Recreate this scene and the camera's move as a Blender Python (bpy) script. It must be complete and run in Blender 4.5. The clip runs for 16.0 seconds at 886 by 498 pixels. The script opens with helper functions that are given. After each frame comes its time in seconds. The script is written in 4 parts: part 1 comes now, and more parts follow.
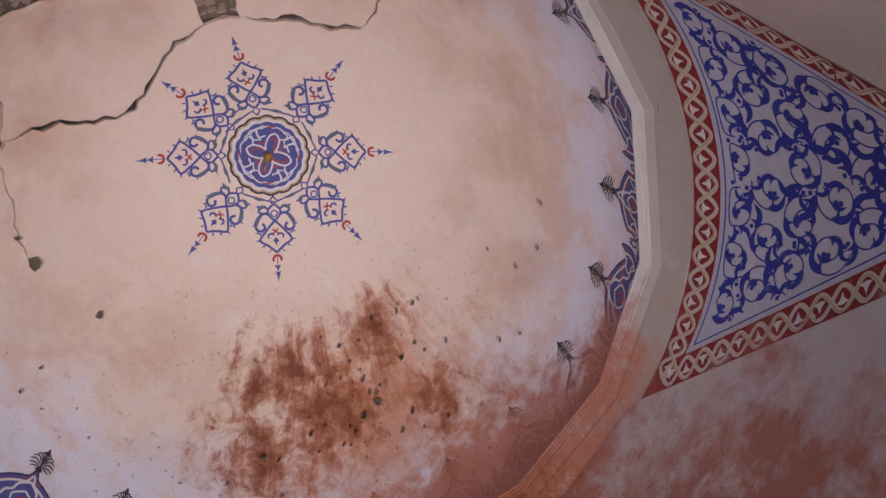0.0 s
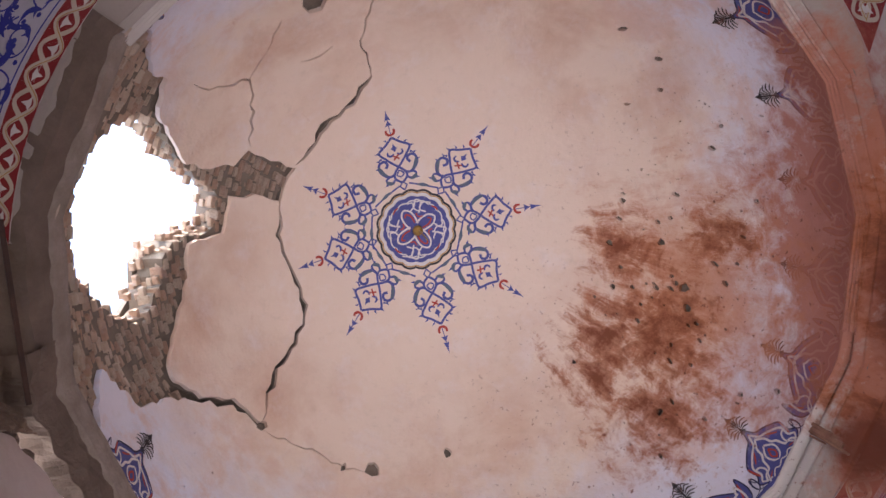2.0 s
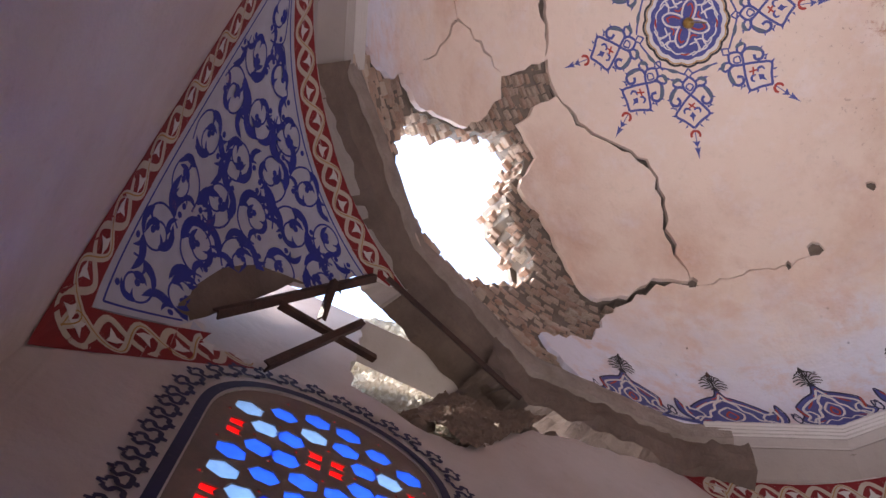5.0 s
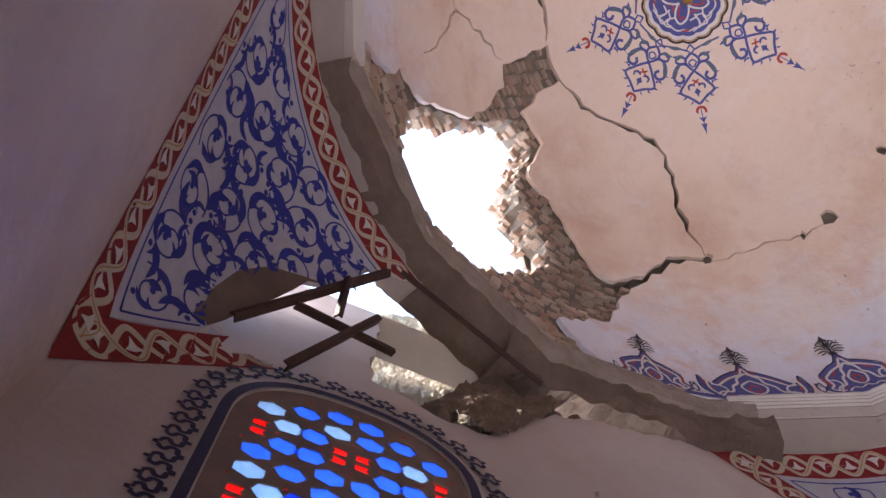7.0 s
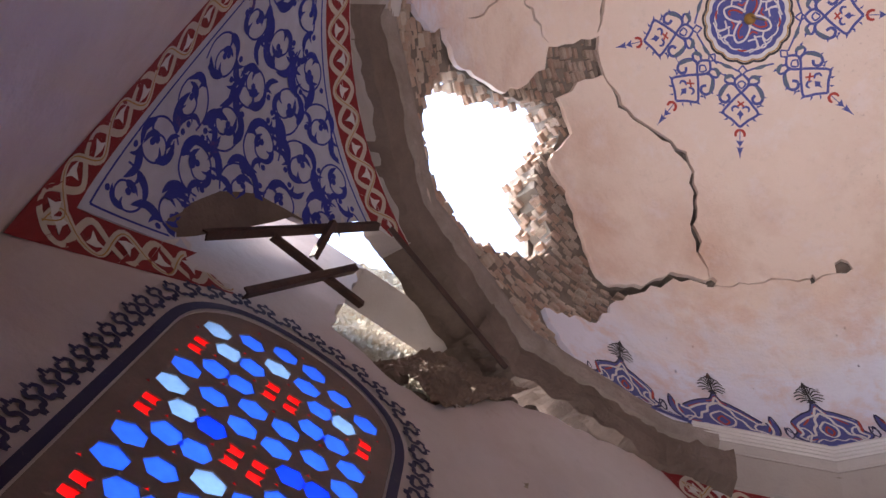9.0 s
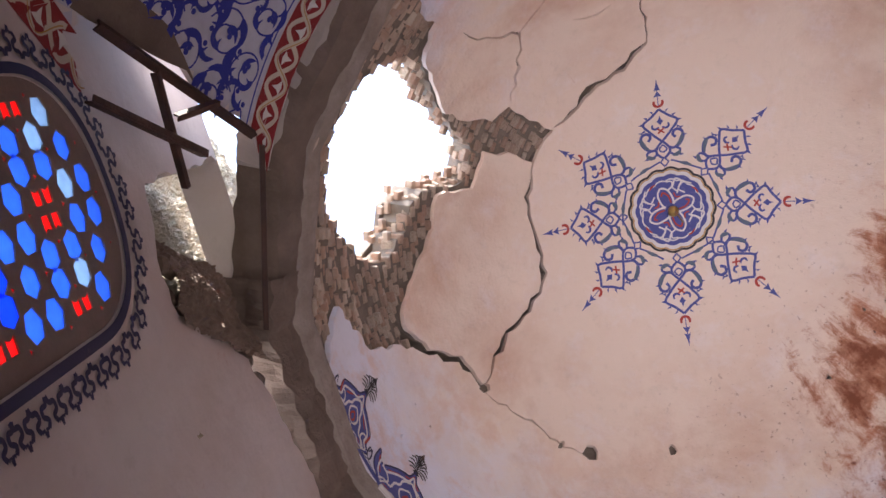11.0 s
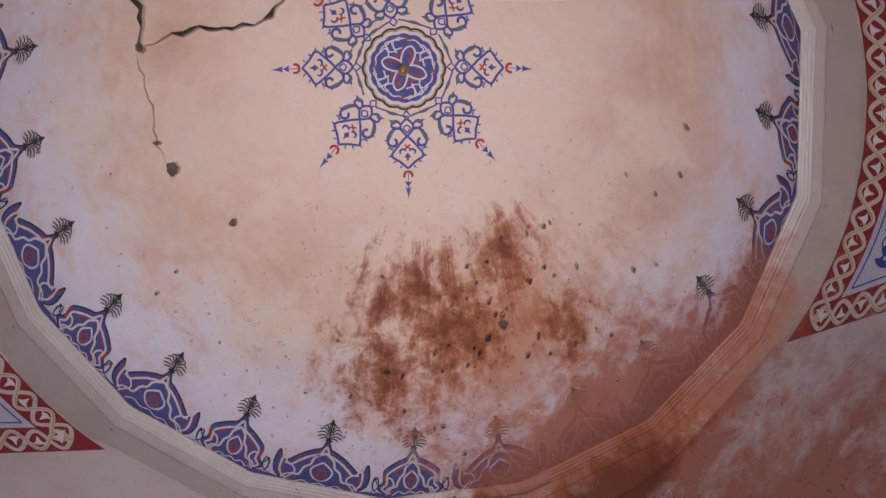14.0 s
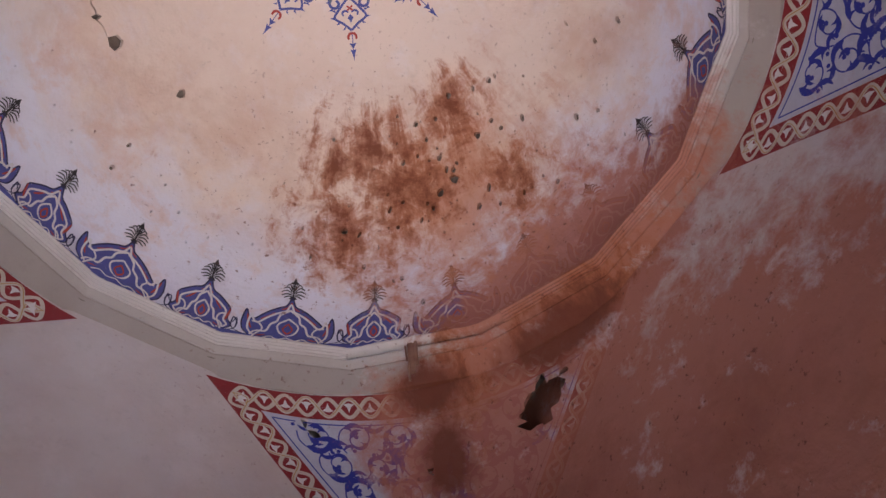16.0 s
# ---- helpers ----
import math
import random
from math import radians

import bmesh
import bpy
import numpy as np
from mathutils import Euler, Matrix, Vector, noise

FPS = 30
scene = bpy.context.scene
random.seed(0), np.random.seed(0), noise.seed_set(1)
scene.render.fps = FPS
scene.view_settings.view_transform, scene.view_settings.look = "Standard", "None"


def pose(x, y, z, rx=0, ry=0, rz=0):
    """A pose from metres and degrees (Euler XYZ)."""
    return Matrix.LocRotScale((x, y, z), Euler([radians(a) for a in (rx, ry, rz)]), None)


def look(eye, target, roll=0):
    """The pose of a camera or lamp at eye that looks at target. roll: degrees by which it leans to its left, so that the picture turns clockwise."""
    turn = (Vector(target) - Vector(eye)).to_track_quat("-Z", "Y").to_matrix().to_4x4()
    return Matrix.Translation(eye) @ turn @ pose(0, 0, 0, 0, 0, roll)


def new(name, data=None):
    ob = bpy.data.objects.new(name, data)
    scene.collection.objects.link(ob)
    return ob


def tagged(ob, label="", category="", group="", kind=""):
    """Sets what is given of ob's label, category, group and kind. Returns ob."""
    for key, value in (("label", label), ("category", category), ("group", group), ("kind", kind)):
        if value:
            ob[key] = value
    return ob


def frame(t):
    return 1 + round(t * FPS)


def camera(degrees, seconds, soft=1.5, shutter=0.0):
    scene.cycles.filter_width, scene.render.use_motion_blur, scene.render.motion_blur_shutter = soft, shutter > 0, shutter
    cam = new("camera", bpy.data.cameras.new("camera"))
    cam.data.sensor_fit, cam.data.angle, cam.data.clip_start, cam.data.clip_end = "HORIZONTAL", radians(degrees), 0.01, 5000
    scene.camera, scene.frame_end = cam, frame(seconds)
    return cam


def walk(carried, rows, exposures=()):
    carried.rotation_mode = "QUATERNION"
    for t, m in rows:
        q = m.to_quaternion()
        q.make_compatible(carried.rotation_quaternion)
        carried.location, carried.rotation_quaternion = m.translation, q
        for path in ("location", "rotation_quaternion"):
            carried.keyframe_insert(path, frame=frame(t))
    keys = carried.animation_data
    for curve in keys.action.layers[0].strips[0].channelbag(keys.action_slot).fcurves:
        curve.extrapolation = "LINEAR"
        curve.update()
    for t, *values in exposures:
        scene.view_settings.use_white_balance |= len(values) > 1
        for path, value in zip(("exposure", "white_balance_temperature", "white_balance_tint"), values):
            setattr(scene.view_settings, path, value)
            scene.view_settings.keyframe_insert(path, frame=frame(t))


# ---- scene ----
# ---- camera ----
cam = camera(49.28, 16.0)
PATH = [
    (0.0, -0.465, -1.718, 1.433, 161.84, 5.91, -33.47),
    (0.5, -0.534, -1.656, 1.451, 163.98, 7.79, -23.23),
    (1.0, -0.605, -1.599, 1.469, 166.04, 10.40, -10.35),
    (1.5, -0.725, -1.580, 1.499, 169.02, 11.98, 4.04),
    (2.0, -0.811, -1.556, 1.545, 169.88, 11.26, 21.04),
    (2.5, -0.864, -1.629, 1.609, 167.97, 8.83, 32.32),
    (3.0, -0.926, -1.670, 1.654, 168.40, 7.25, 42.46),
    (3.5, -0.928, -1.723, 1.702, 167.62, 5.13, 49.80),
    (4.0, -0.970, -1.730, 1.726, 167.73, 3.70, 56.68),
    (4.5, -1.015, -1.745, 1.744, 167.69, 2.78, 60.80),
    (5.0, -1.027, -1.761, 1.757, 167.43, 1.73, 63.46),
    (7.5, -1.043, -1.730, 1.749, 167.11, 1.46, 67.24),
    (8.0, -1.005, -1.560, 1.751, 164.74, -2.74, 66.14),
    (10.5, -0.923, -1.499, 1.840, 167.77, -3.60, 28.15),
    (11.0, -0.859, -1.481, 1.826, 167.97, -4.11, 16.21),
    (11.5, -0.781, -1.486, 1.801, 167.47, -4.38, 4.01),
    (12.0, -0.707, -1.530, 1.786, 166.27, -4.67, -8.72),
    (12.5, -0.640, -1.529, 1.759, 165.31, -4.50, -19.28),
    (13.0, -0.556, -1.566, 1.720, 163.82, -4.56, -29.42),
    (13.5, -0.499, -1.606, 1.688, 160.66, -3.91, -34.18),
    (14.0, -0.490, -1.619, 1.638, 157.15, -1.78, -33.63),
    (14.5, -0.468, -1.625, 1.575, 155.64, -0.97, -33.59),
    (15.0, -0.460, -1.626, 1.497, 153.96, 0.30, -32.84),
    (15.5, -0.438, -1.635, 1.438, 151.82, 0.85, -32.20),
    (16.0, -0.423, -1.657, 1.396, 149.51, 1.80, -31.53),
]
walk(cam, [(t, pose(x, y, z, rx, ry, rz)) for t, x, y, z, rx, ry, rz in PATH])

# ---- world and light ----
SUN_AZ, SUN_EL = radians(-93), radians(54)
world = bpy.data.worlds.new("sky")
scene.world = world
world.use_nodes = True
wn = world.node_tree
sky = wn.nodes.new("ShaderNodeTexSky")
sky.sky_type, sky.sun_disc = "NISHITA", False
sky.sun_elevation, sky.sun_rotation = SUN_EL, math.pi / 2 - SUN_AZ
wn.links.new(sky.outputs[0], wn.nodes["Background"].inputs[0])
wn.nodes["Background"].inputs[1].default_value = 0.15

sun_dir = Vector((math.cos(SUN_EL) * math.cos(SUN_AZ), math.cos(SUN_EL) * math.sin(SUN_AZ), math.sin(SUN_EL)))
sun_data = bpy.data.lights.new("sun", "SUN")
sun_data.energy, sun_data.angle, sun_data.color = 3.0, radians(0.5), (1.0, 0.93, 0.84)
sun = new("sun", sun_data)
sun.matrix_world = look(sun_dir * 20, (0, 0, 0))


def fill_lamp(name, place, toward, w, h, watts, colour, spread=56):
    """An unseen area lamp added to brighten the dome; no opening is built there."""
    data = bpy.data.lights.new(name, "AREA")
    data.shape, data.size, data.size_y, data.energy, data.color, data.spread = "RECTANGLE", w, h, watts, colour, radians(spread)
    lamp = new(name, data)
    lamp.matrix_world = look(place, toward)
    return lamp


# added upward fill lamps, in place of ground light through assumed low windows
fill_lamp("window_daylight", (-2.36, 1.0, 1.2), (0.1, 0.1, 9.0), 1.0, 1.6, 2.9, (0.86, 0.86, 1.0))
fill_lamp("door_daylight", (0.4, -2.36, 1.1), (0.2, 0.2, 9.0), 1.4, 1.6, 4.1, (1.0, 0.90, 0.94))
fill_lamp("window_daylight_east", (2.36, -0.2, 1.2), (0.0, 0.1, 9.0), 1.0, 1.6, 4.4, (1.0, 0.92, 0.88), 95)
scene.view_settings.exposure = 3.08

# ---- materials ----


def material(name, base, rough=0.85, metal=0.0):
    m = bpy.data.materials.new(name)
    m.use_nodes = True
    b = m.node_tree.nodes["Principled BSDF"]
    b.inputs["Base Color"].default_value = (*base, 1)
    b.inputs["Roughness"].default_value = rough
    b.inputs["Metallic"].default_value = metal
    return m


class Nodes:
    """Short hand for building node trees."""

    def __init__(self, m):
        self.tree = m.node_tree
        self.bsdf = self.tree.nodes["Principled BSDF"]
        self.co = self.tree.nodes.new("ShaderNodeTexCoord").outputs["Object"]

    def node(self, kind, ins=(), **props):
        n = self.tree.nodes.new(kind)
        for k, v in props.items():
            if k == "operation":
                n.operation = v
            elif k == "blend":
                n.data_type, n.blend_type = "RGBA", v
            elif k == "noise_type":
                n.noise_type = v
            elif k == "feature":
                n.feature = v
        for k, v in ins:
            if isinstance(v, bpy.types.NodeSocket):
                self.tree.links.new(v, n.inputs[k])
            else:
                n.inputs[k].default_value = v
        return n

    def noise(self, scale, detail=6.0, rough=0.6, co=None, distortion=0.0):
        return self.node("ShaderNodeTexNoise", [("Vector", co or self.co), ("Scale", scale), ("Detail", detail), ("Roughness", rough), ("Distortion", distortion)]).outputs["Fac"]

    def ramp(self, fac, lo, hi, a=0.0, b=1.0):
        n = self.node("ShaderNodeMapRange", [("Value", fac), ("From Min", lo), ("From Max", hi), ("To Min", a), ("To Max", b)])
        n.clamp = True
        return n.outputs[0]

    def math(self, op, a, b=0.0):
        return self.node("ShaderNodeMath", [(0, a), (1, b)], operation=op).outputs[0]

    def mix(self, fac, a, b, blend="MIX"):
        n = self.node("ShaderNodeMix", blend=blend)
        for k, v in ((0, fac), (6, a), (7, b)):
            if isinstance(v, bpy.types.NodeSocket):
                self.tree.links.new(v, n.inputs[k])
            else:
                n.inputs[k].default_value = v if k == 0 else (*v, 1)
        return n.outputs[2]

    def near(self, centre, radius, stretch=(1, 1, 1)):
        """1 at a place, 0 at the radius and beyond."""
        d = self.node("ShaderNodeVectorMath", [(0, self.co), (1, centre)], operation="SUBTRACT").outputs[0]
        d = self.node("ShaderNodeVectorMath", [(0, d), (1, stretch)], operation="MULTIPLY").outputs[0]
        n = self.node("ShaderNodeVectorMath", [(0, d)], operation="LENGTH").outputs["Value"]
        return self.ramp(n, radius, 0.0)

    def bump(self, height, strength, distance=0.01):
        n = self.node("ShaderNodeBump", [("Height", height), ("Strength", strength), ("Distance", distance)])
        self.tree.links.new(n.outputs[0], self.bsdf.inputs["Normal"])

    def colour(self, c):
        self.tree.links.new(c, self.bsdf.inputs["Base Color"])


def mottled(name, base, other, scale=3.0, fine=40.0, rough=0.85, bump=0.3, metal=0.0, amount=1.0):
    m = material(name, base, rough, metal)
    n = Nodes(m)
    big = n.ramp(n.noise(scale), 0.35, 0.68, 0.0, amount)
    c = n.mix(big, base, other)
    grain = n.noise(fine, 4)
    c = n.mix(n.ramp(grain, 0.3, 0.7, 0.0, 0.25), c, tuple(v * 0.55 for v in base))
    n.colour(c)
    n.bump(n.math("ADD", grain, n.noise(scale * 4)), bump, 0.008)
    return m


def stains(n, c):
    """Rust-red water stains that run over the north-east side, over whatever is painted there."""
    cloud = n.noise(1.5, 10, 0.70, distortion=0.3)
    fine = n.noise(6.0, 9, 0.72, distortion=0.5)
    xyz = n.node("ShaderNodeSeparateXYZ", [(0, n.co)])
    turn = n.math("MULTIPLY", n.math("ARCTAN2", xyz.outputs["Y"], xyz.outputs["X"]), 7.5)
    streak = n.noise(1.0, 9, 0.72, co=n.node("ShaderNodeCombineXYZ", [("X", turn), ("Y", n.math("MULTIPLY", xyz.outputs["Z"], 1.3))]).outputs[0], distortion=0.25)
    # a red veil low on the dome, the band and the wall
    veil = n.math("MAXIMUM", n.near((2.15, 0.60, 6.85), 1.65, (1.0, 0.75, 1.15)), n.math("MAXIMUM", n.near((1.98, 1.50, 6.0), 1.35), n.math("MAXIMUM", n.near((2.5, 1.2, 5.5), 1.9, (1, 0.9, 0.85)), n.near((2.5, 0.3, 4.7), 2.7))))
    k = n.math("ADD", n.math("MULTIPLY", veil, 0.62), n.math("ADD", n.math("MULTIPLY", cloud, 0.70), n.math("MULTIPLY", fine, 0.42)))
    c = n.mix(n.ramp(k, 0.76, 0.93, 0.0, 0.90), c, (0.42, 0.145, 0.088))
    c = n.mix(n.math("MULTIPLY", n.ramp(k, 1.00, 1.26), 0.55), c, (0.25, 0.07, 0.04))
    # orange wash and brown bursts on the dome, running downward
    wash = n.near((1.50, 1.05, 7.95), 1.60, (0.85, 0.85, 0.95))
    k = n.math("ADD", n.math("MULTIPLY", wash, 0.52), n.math("ADD", n.math("MULTIPLY", streak, 0.62), n.math("MULTIPLY", fine, 0.50)))
    c = n.mix(n.ramp(k, 0.76, 0.96, 0.0, 0.72), c, (0.52, 0.205, 0.105))
    spots = [((1.33, 0.74, 8.69), 0.62, (1, 1, 1)), ((1.03, 1.32, 8.53), 0.75, (1, 1, 0.8)), ((0.80, 1.50, 8.50), 0.58, (1, 1, 1)), ((1.30, 1.39, 8.24), 0.95, (1, 1, 0.9)), ((0.95, 1.75, 7.90), 0.80, (1, 1, 0.9)),
             ((1.90, 0.70, 8.0), 0.50, (1, 1, 0.7)), ((2.2, 0.75, 6.58), 0.75, (1, 0.5, 2.2)), ((1.80, 1.60, 6.1), 1.1, (2.0, 2.0, 0.7))]
    heart = n.near(*spots[0])
    for spot in spots[1:]:
        heart = n.math("MAXIMUM", heart, n.near(*spot))
    k = n.math("ADD", n.math("MULTIPLY", heart, 0.42), n.math("ADD", n.math("MULTIPLY", streak, 0.80), n.math("MULTIPLY", fine, 0.62)))
    c = n.mix(n.ramp(k, 0.87, 1.02, 0.0, 0.74), c, (0.38, 0.115, 0.04))
    c = n.mix(n.ramp(n.math("ADD", k, n.math("MULTIPLY", n.noise(11, 8, 0.75), 0.5)), 1.22, 1.42, 0.0, 0.90), c, (0.17, 0.042, 0.015))
    # white lime where the wash has run clean
    c = n.mix(n.math("MULTIPLY", n.ramp(n.noise(2.6, 10, 0.72, distortion=0.2), 0.58, 0.68), n.math("MULTIPLY", n.ramp(veil, 0.02, 0.3), 0.60)), c, (0.68, 0.60, 0.60))
    # dark seepage under the broken cornice and down the corner
    seep = n.math("MAXIMUM", n.near((2.22, 0.95, 6.50), 0.62, (1.0, 0.75, 2.2)), n.math("MAXIMUM", n.near((1.72, 1.72, 6.45), 0.42, (1.0, 1.0, 1.3)), n.near((1.98, 1.92, 5.9), 0.55, (1.9, 1.9, 0.55))))
    k = n.math("ADD", n.math("MULTIPLY", seep, 0.75), n.math("ADD", n.math("MULTIPLY", streak, 0.45), n.math("MULTIPLY", fine, 0.35)))
    c = n.mix(n.ramp(k, 0.58, 0.86, 0.0, 0.9), c, (0.15, 0.032, 0.014))
    # specks of mud
    sp = n.ramp(n.noise(24, 4, 0.6), 0.63, 0.70)
    where = n.math("MAXIMUM", n.ramp(n.near((1.2, 1.2, 7.4), 2.6), 0.05, 0.6), n.ramp(n.near((2.3, 0.9, 5.2), 2.2), 0.0, 0.4))
    return n.mix(n.math("MULTIPLY", n.math("MULTIPLY", sp, where), 0.8), c, (0.16, 0.05, 0.03))


def plaster(name, low, high, rough=0.8, bump=0.35, stained=True, rise=False):
    """Old plaster: two tones in soft clouds, brown tide marks, fine grit; rise paints in cool light low, warm light
    high.
    """
    m = material(name, low, rough)
    n = Nodes(m)
    cloud = n.noise(1.1, 6, 0.6, distortion=0.1)
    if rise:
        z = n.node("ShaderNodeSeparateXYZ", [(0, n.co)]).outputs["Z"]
        # light put into the colour: lilac daylight low, warm floor bounce at the crown
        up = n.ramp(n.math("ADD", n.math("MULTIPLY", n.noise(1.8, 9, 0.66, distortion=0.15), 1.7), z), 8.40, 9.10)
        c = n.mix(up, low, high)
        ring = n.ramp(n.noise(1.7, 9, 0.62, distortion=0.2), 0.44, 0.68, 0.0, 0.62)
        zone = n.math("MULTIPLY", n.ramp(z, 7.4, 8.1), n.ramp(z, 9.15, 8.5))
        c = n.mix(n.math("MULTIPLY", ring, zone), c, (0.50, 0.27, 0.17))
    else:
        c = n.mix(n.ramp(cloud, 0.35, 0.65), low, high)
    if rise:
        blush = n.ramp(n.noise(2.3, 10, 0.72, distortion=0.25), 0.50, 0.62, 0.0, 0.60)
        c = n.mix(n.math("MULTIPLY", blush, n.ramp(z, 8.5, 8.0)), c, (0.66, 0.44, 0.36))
    pale = n.ramp(n.noise(3.4, 8, 0.7), 0.52, 0.7, 0.0, 0.30)
    c = n.mix(pale, c, tuple(min(0.86, v * 1.14) for v in low))
    dirt = n.ramp(n.noise(9.0, 8, 0.75), 0.56, 0.78, 0.0, 0.35)
    c = n.mix(dirt, c, tuple(v * 0.62 for v in high))
    if stained:
        c = stains(n, c)
    n.colour(c)
    h = n.math("ADD", n.math("MULTIPLY", n.noise(2.5, 4), 2.2), n.math("ADD", n.math("MULTIPLY", n.noise(14, 5, 0.6), 0.7), n.math("MULTIPLY", n.noise(70, 3), 0.25)))
    n.bump(h, bump, 0.03)
    return m


def paint(name, base, rough=0.7, worn=0.35):
    """Distemper paint on plaster: a little uneven, rubbed thin in places."""
    m = material(name, base, rough)
    n = Nodes(m)
    c = n.mix(n.ramp(n.noise(14, 5), 0.35, 0.7, 0.0, 0.5), base, tuple(v * 0.72 + 0.01 for v in base))
    c = n.mix(n.ramp(n.noise(33, 6, 0.7), 0.60, 0.72, 0.0, worn), c, (0.62, 0.54, 0.50))
    n.colour(stains(n, c))
    n.bump(n.noise(60, 3), 0.15, 0.004)
    return m


def glass(name, base):
    """Coloured window glass with a milky, uneven body: light comes through it, partly scattered."""
    m = material(name, base, 0.12)
    n = Nodes(m)
    c = n.mix(n.ramp(n.noise(22, 4), 0.3, 0.7, 0.0, 0.45), base, tuple(v * 0.65 for v in base))
    milky = n.node("ShaderNodeBsdfTranslucent", [("Color", c)]).outputs[0]
    clear = n.node("ShaderNodeBsdfTransparent", [("Color", c)]).outputs[0]
    body = n.node("ShaderNodeMixShader", [(0, 0.35), (1, milky), (2, clear)]).outputs[0]
    n.colour(c)
    mixed = n.node("ShaderNodeMixShader", [(0, 0.08), (1, body), (2, n.bsdf.outputs[0])]).outputs[0]
    out = next(q for q in n.tree.nodes if q.type == "OUTPUT_MATERIAL")
    n.tree.links.new(mixed, out.inputs[0])
    return m


def varied(name, base, other, fine=60.0, bump=0.8):
    """Bricks and stones: each takes its own tone from its random number."""
    m = material(name, base, 0.95)
    n = Nodes(m)
    r = n.node("ShaderNodeObjectInfo").outputs["Random"]
    i = n.node("ShaderNodeNewGeometry").outputs["Random Per Island"]
    k = n.math("FRACT", n.math("ADD", r, i))
    c = n.mix(k, base, other)
    c = n.mix(n.ramp(n.noise(22, 6, 0.7), 0.48, 0.72, 0.0, 0.65), c, (0.52, 0.46, 0.40))
    c = n.mix(n.ramp(n.noise(5, 4), 0.45, 0.7, 0.0, 0.5), c, tuple(v * 0.5 for v in base))
    n.colour(c)
    n.bump(n.noise(fine, 6, 0.7), bump, 0.02)
    return m


M = {}
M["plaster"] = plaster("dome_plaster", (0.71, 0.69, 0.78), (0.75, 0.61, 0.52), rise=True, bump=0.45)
M["trim"] = plaster("cornice_plaster", (0.66, 0.62, 0.60), (0.55, 0.49, 0.46), bump=0.3)
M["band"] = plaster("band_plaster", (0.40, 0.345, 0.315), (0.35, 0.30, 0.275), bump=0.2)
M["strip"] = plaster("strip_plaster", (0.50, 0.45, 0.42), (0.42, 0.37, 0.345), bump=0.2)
M["wall"] = plaster("wall_plaster", (0.62, 0.565, 0.56), (0.54, 0.455, 0.43), bump=0.25)
M["brick"] = varied("old_brick", (0.48, 0.30, 0.22), (0.60, 0.49, 0.40))
M["mortar"] = mottled("mortar", (0.25, 0.20, 0.165), (0.17, 0.13, 0.105), 9, 70, 0.95, 0.9)
M["rubble"] = varied("rubble", (0.46, 0.41, 0.32), (0.38, 0.33, 0.25), 40, 1.0)
M["mud"] = mottled("mud_plaster", (0.20, 0.145, 0.12), (0.14, 0.10, 0.08), 5, 50, 0.95, 0.8)
M["ring"] = mottled("ring_mortar", (0.36, 0.295, 0.26), (0.24, 0.19, 0.16), 7, 60, 0.95, 1.0)
M["straw"] = mottled("straw_mud", (0.26, 0.185, 0.145), (0.15, 0.10, 0.075), 6, 45, 0.95, 0.9)
M["floor"] = mottled("floor_stone", (0.54, 0.49, 0.45), (0.46, 0.41, 0.37), 3, 30)
M["iron"] = mottled("rusty_iron", (0.05, 0.028, 0.025), (0.09, 0.04, 0.028), 9, 60, 0.75, 0.4)
M["brass"] = mottled("aged_brass", (0.45, 0.30, 0.10), (0.30, 0.19, 0.06), 20, 90, 0.35, 0.1, 0.9)
M["blue"] = paint("blue_paint", (0.070, 0.080, 0.30))
M["navy"] = paint("navy_paint", (0.018, 0.016, 0.075), worn=0.12)
M["field_blue"] = paint("ultramarine_paint", (0.018, 0.028, 0.30), worn=0.10)
M["grey_blue"] = paint("grey_blue_paint", (0.10, 0.13, 0.20))
M["red"] = paint("red_paint", (0.42, 0.045, 0.03), worn=0.15)
M["deep_red"] = paint("crimson_paint", (0.24, 0.010, 0.014), worn=0.10)
M["cream"] = paint("cream_paint", (0.58, 0.50, 0.42), worn=0.1)
M["ochre"] = paint("ochre_paint", (0.45, 0.24, 0.06), worn=0.1)
M["black"] = paint("black_paint", (0.03, 0.025, 0.03))
M["ground"] = paint("pale_blue_ground", (0.50, 0.50, 0.60), worn=0.3)
M["white"] = paint("white_paint", (0.70, 0.66, 0.66))
M["gypsum"] = mottled("gypsum_lattice", (0.26, 0.19, 0.165), (0.20, 0.15, 0.13), 6, 60, 0.9, 0.3)
M["glass_blue"] = glass("blue_glass", (0.13, 0.28, 0.80))
M["glass_deep"] = glass("deep_blue_glass", (0.05, 0.16, 0.85))
M["glass_pale"] = glass("pale_glass", (0.38, 0.50, 0.66))
M["glass_red"] = glass("red_glass", (0.95, 0.06, 0.06))
M["wood"] = mottled("splintered_wood", (0.30, 0.16, 0.11), (0.22, 0.10, 0.07), 12, 60, 0.9, 0.6)

# ---- building blocks ----
DOME_Z, DOME_A, DOME_B = 6.867, 2.305, 2.435
WALL = 2.438
RING = 16


def dome_point(th, rho, off=0.0):
    """Place on the dome's inner face: azimuth in degrees, rho 0 at the crown and 1 at the springing; off outward."""
    t = radians(th)
    if rho <= 1:
        p = (1 - rho) * math.pi / 2
        r, z = DOME_A * math.cos(p), DOME_Z + DOME_B * math.sin(p)
        n = Vector((math.cos(p) / DOME_A, math.sin(p) / DOME_B)).normalized()
    else:
        r, z, n = DOME_A, DOME_Z - (rho - 1) * 2.0, Vector((1, 0))
    r, z = r + n.x * off, z + n.y * off
    return Vector((r * math.cos(t), r * math.sin(t), z))


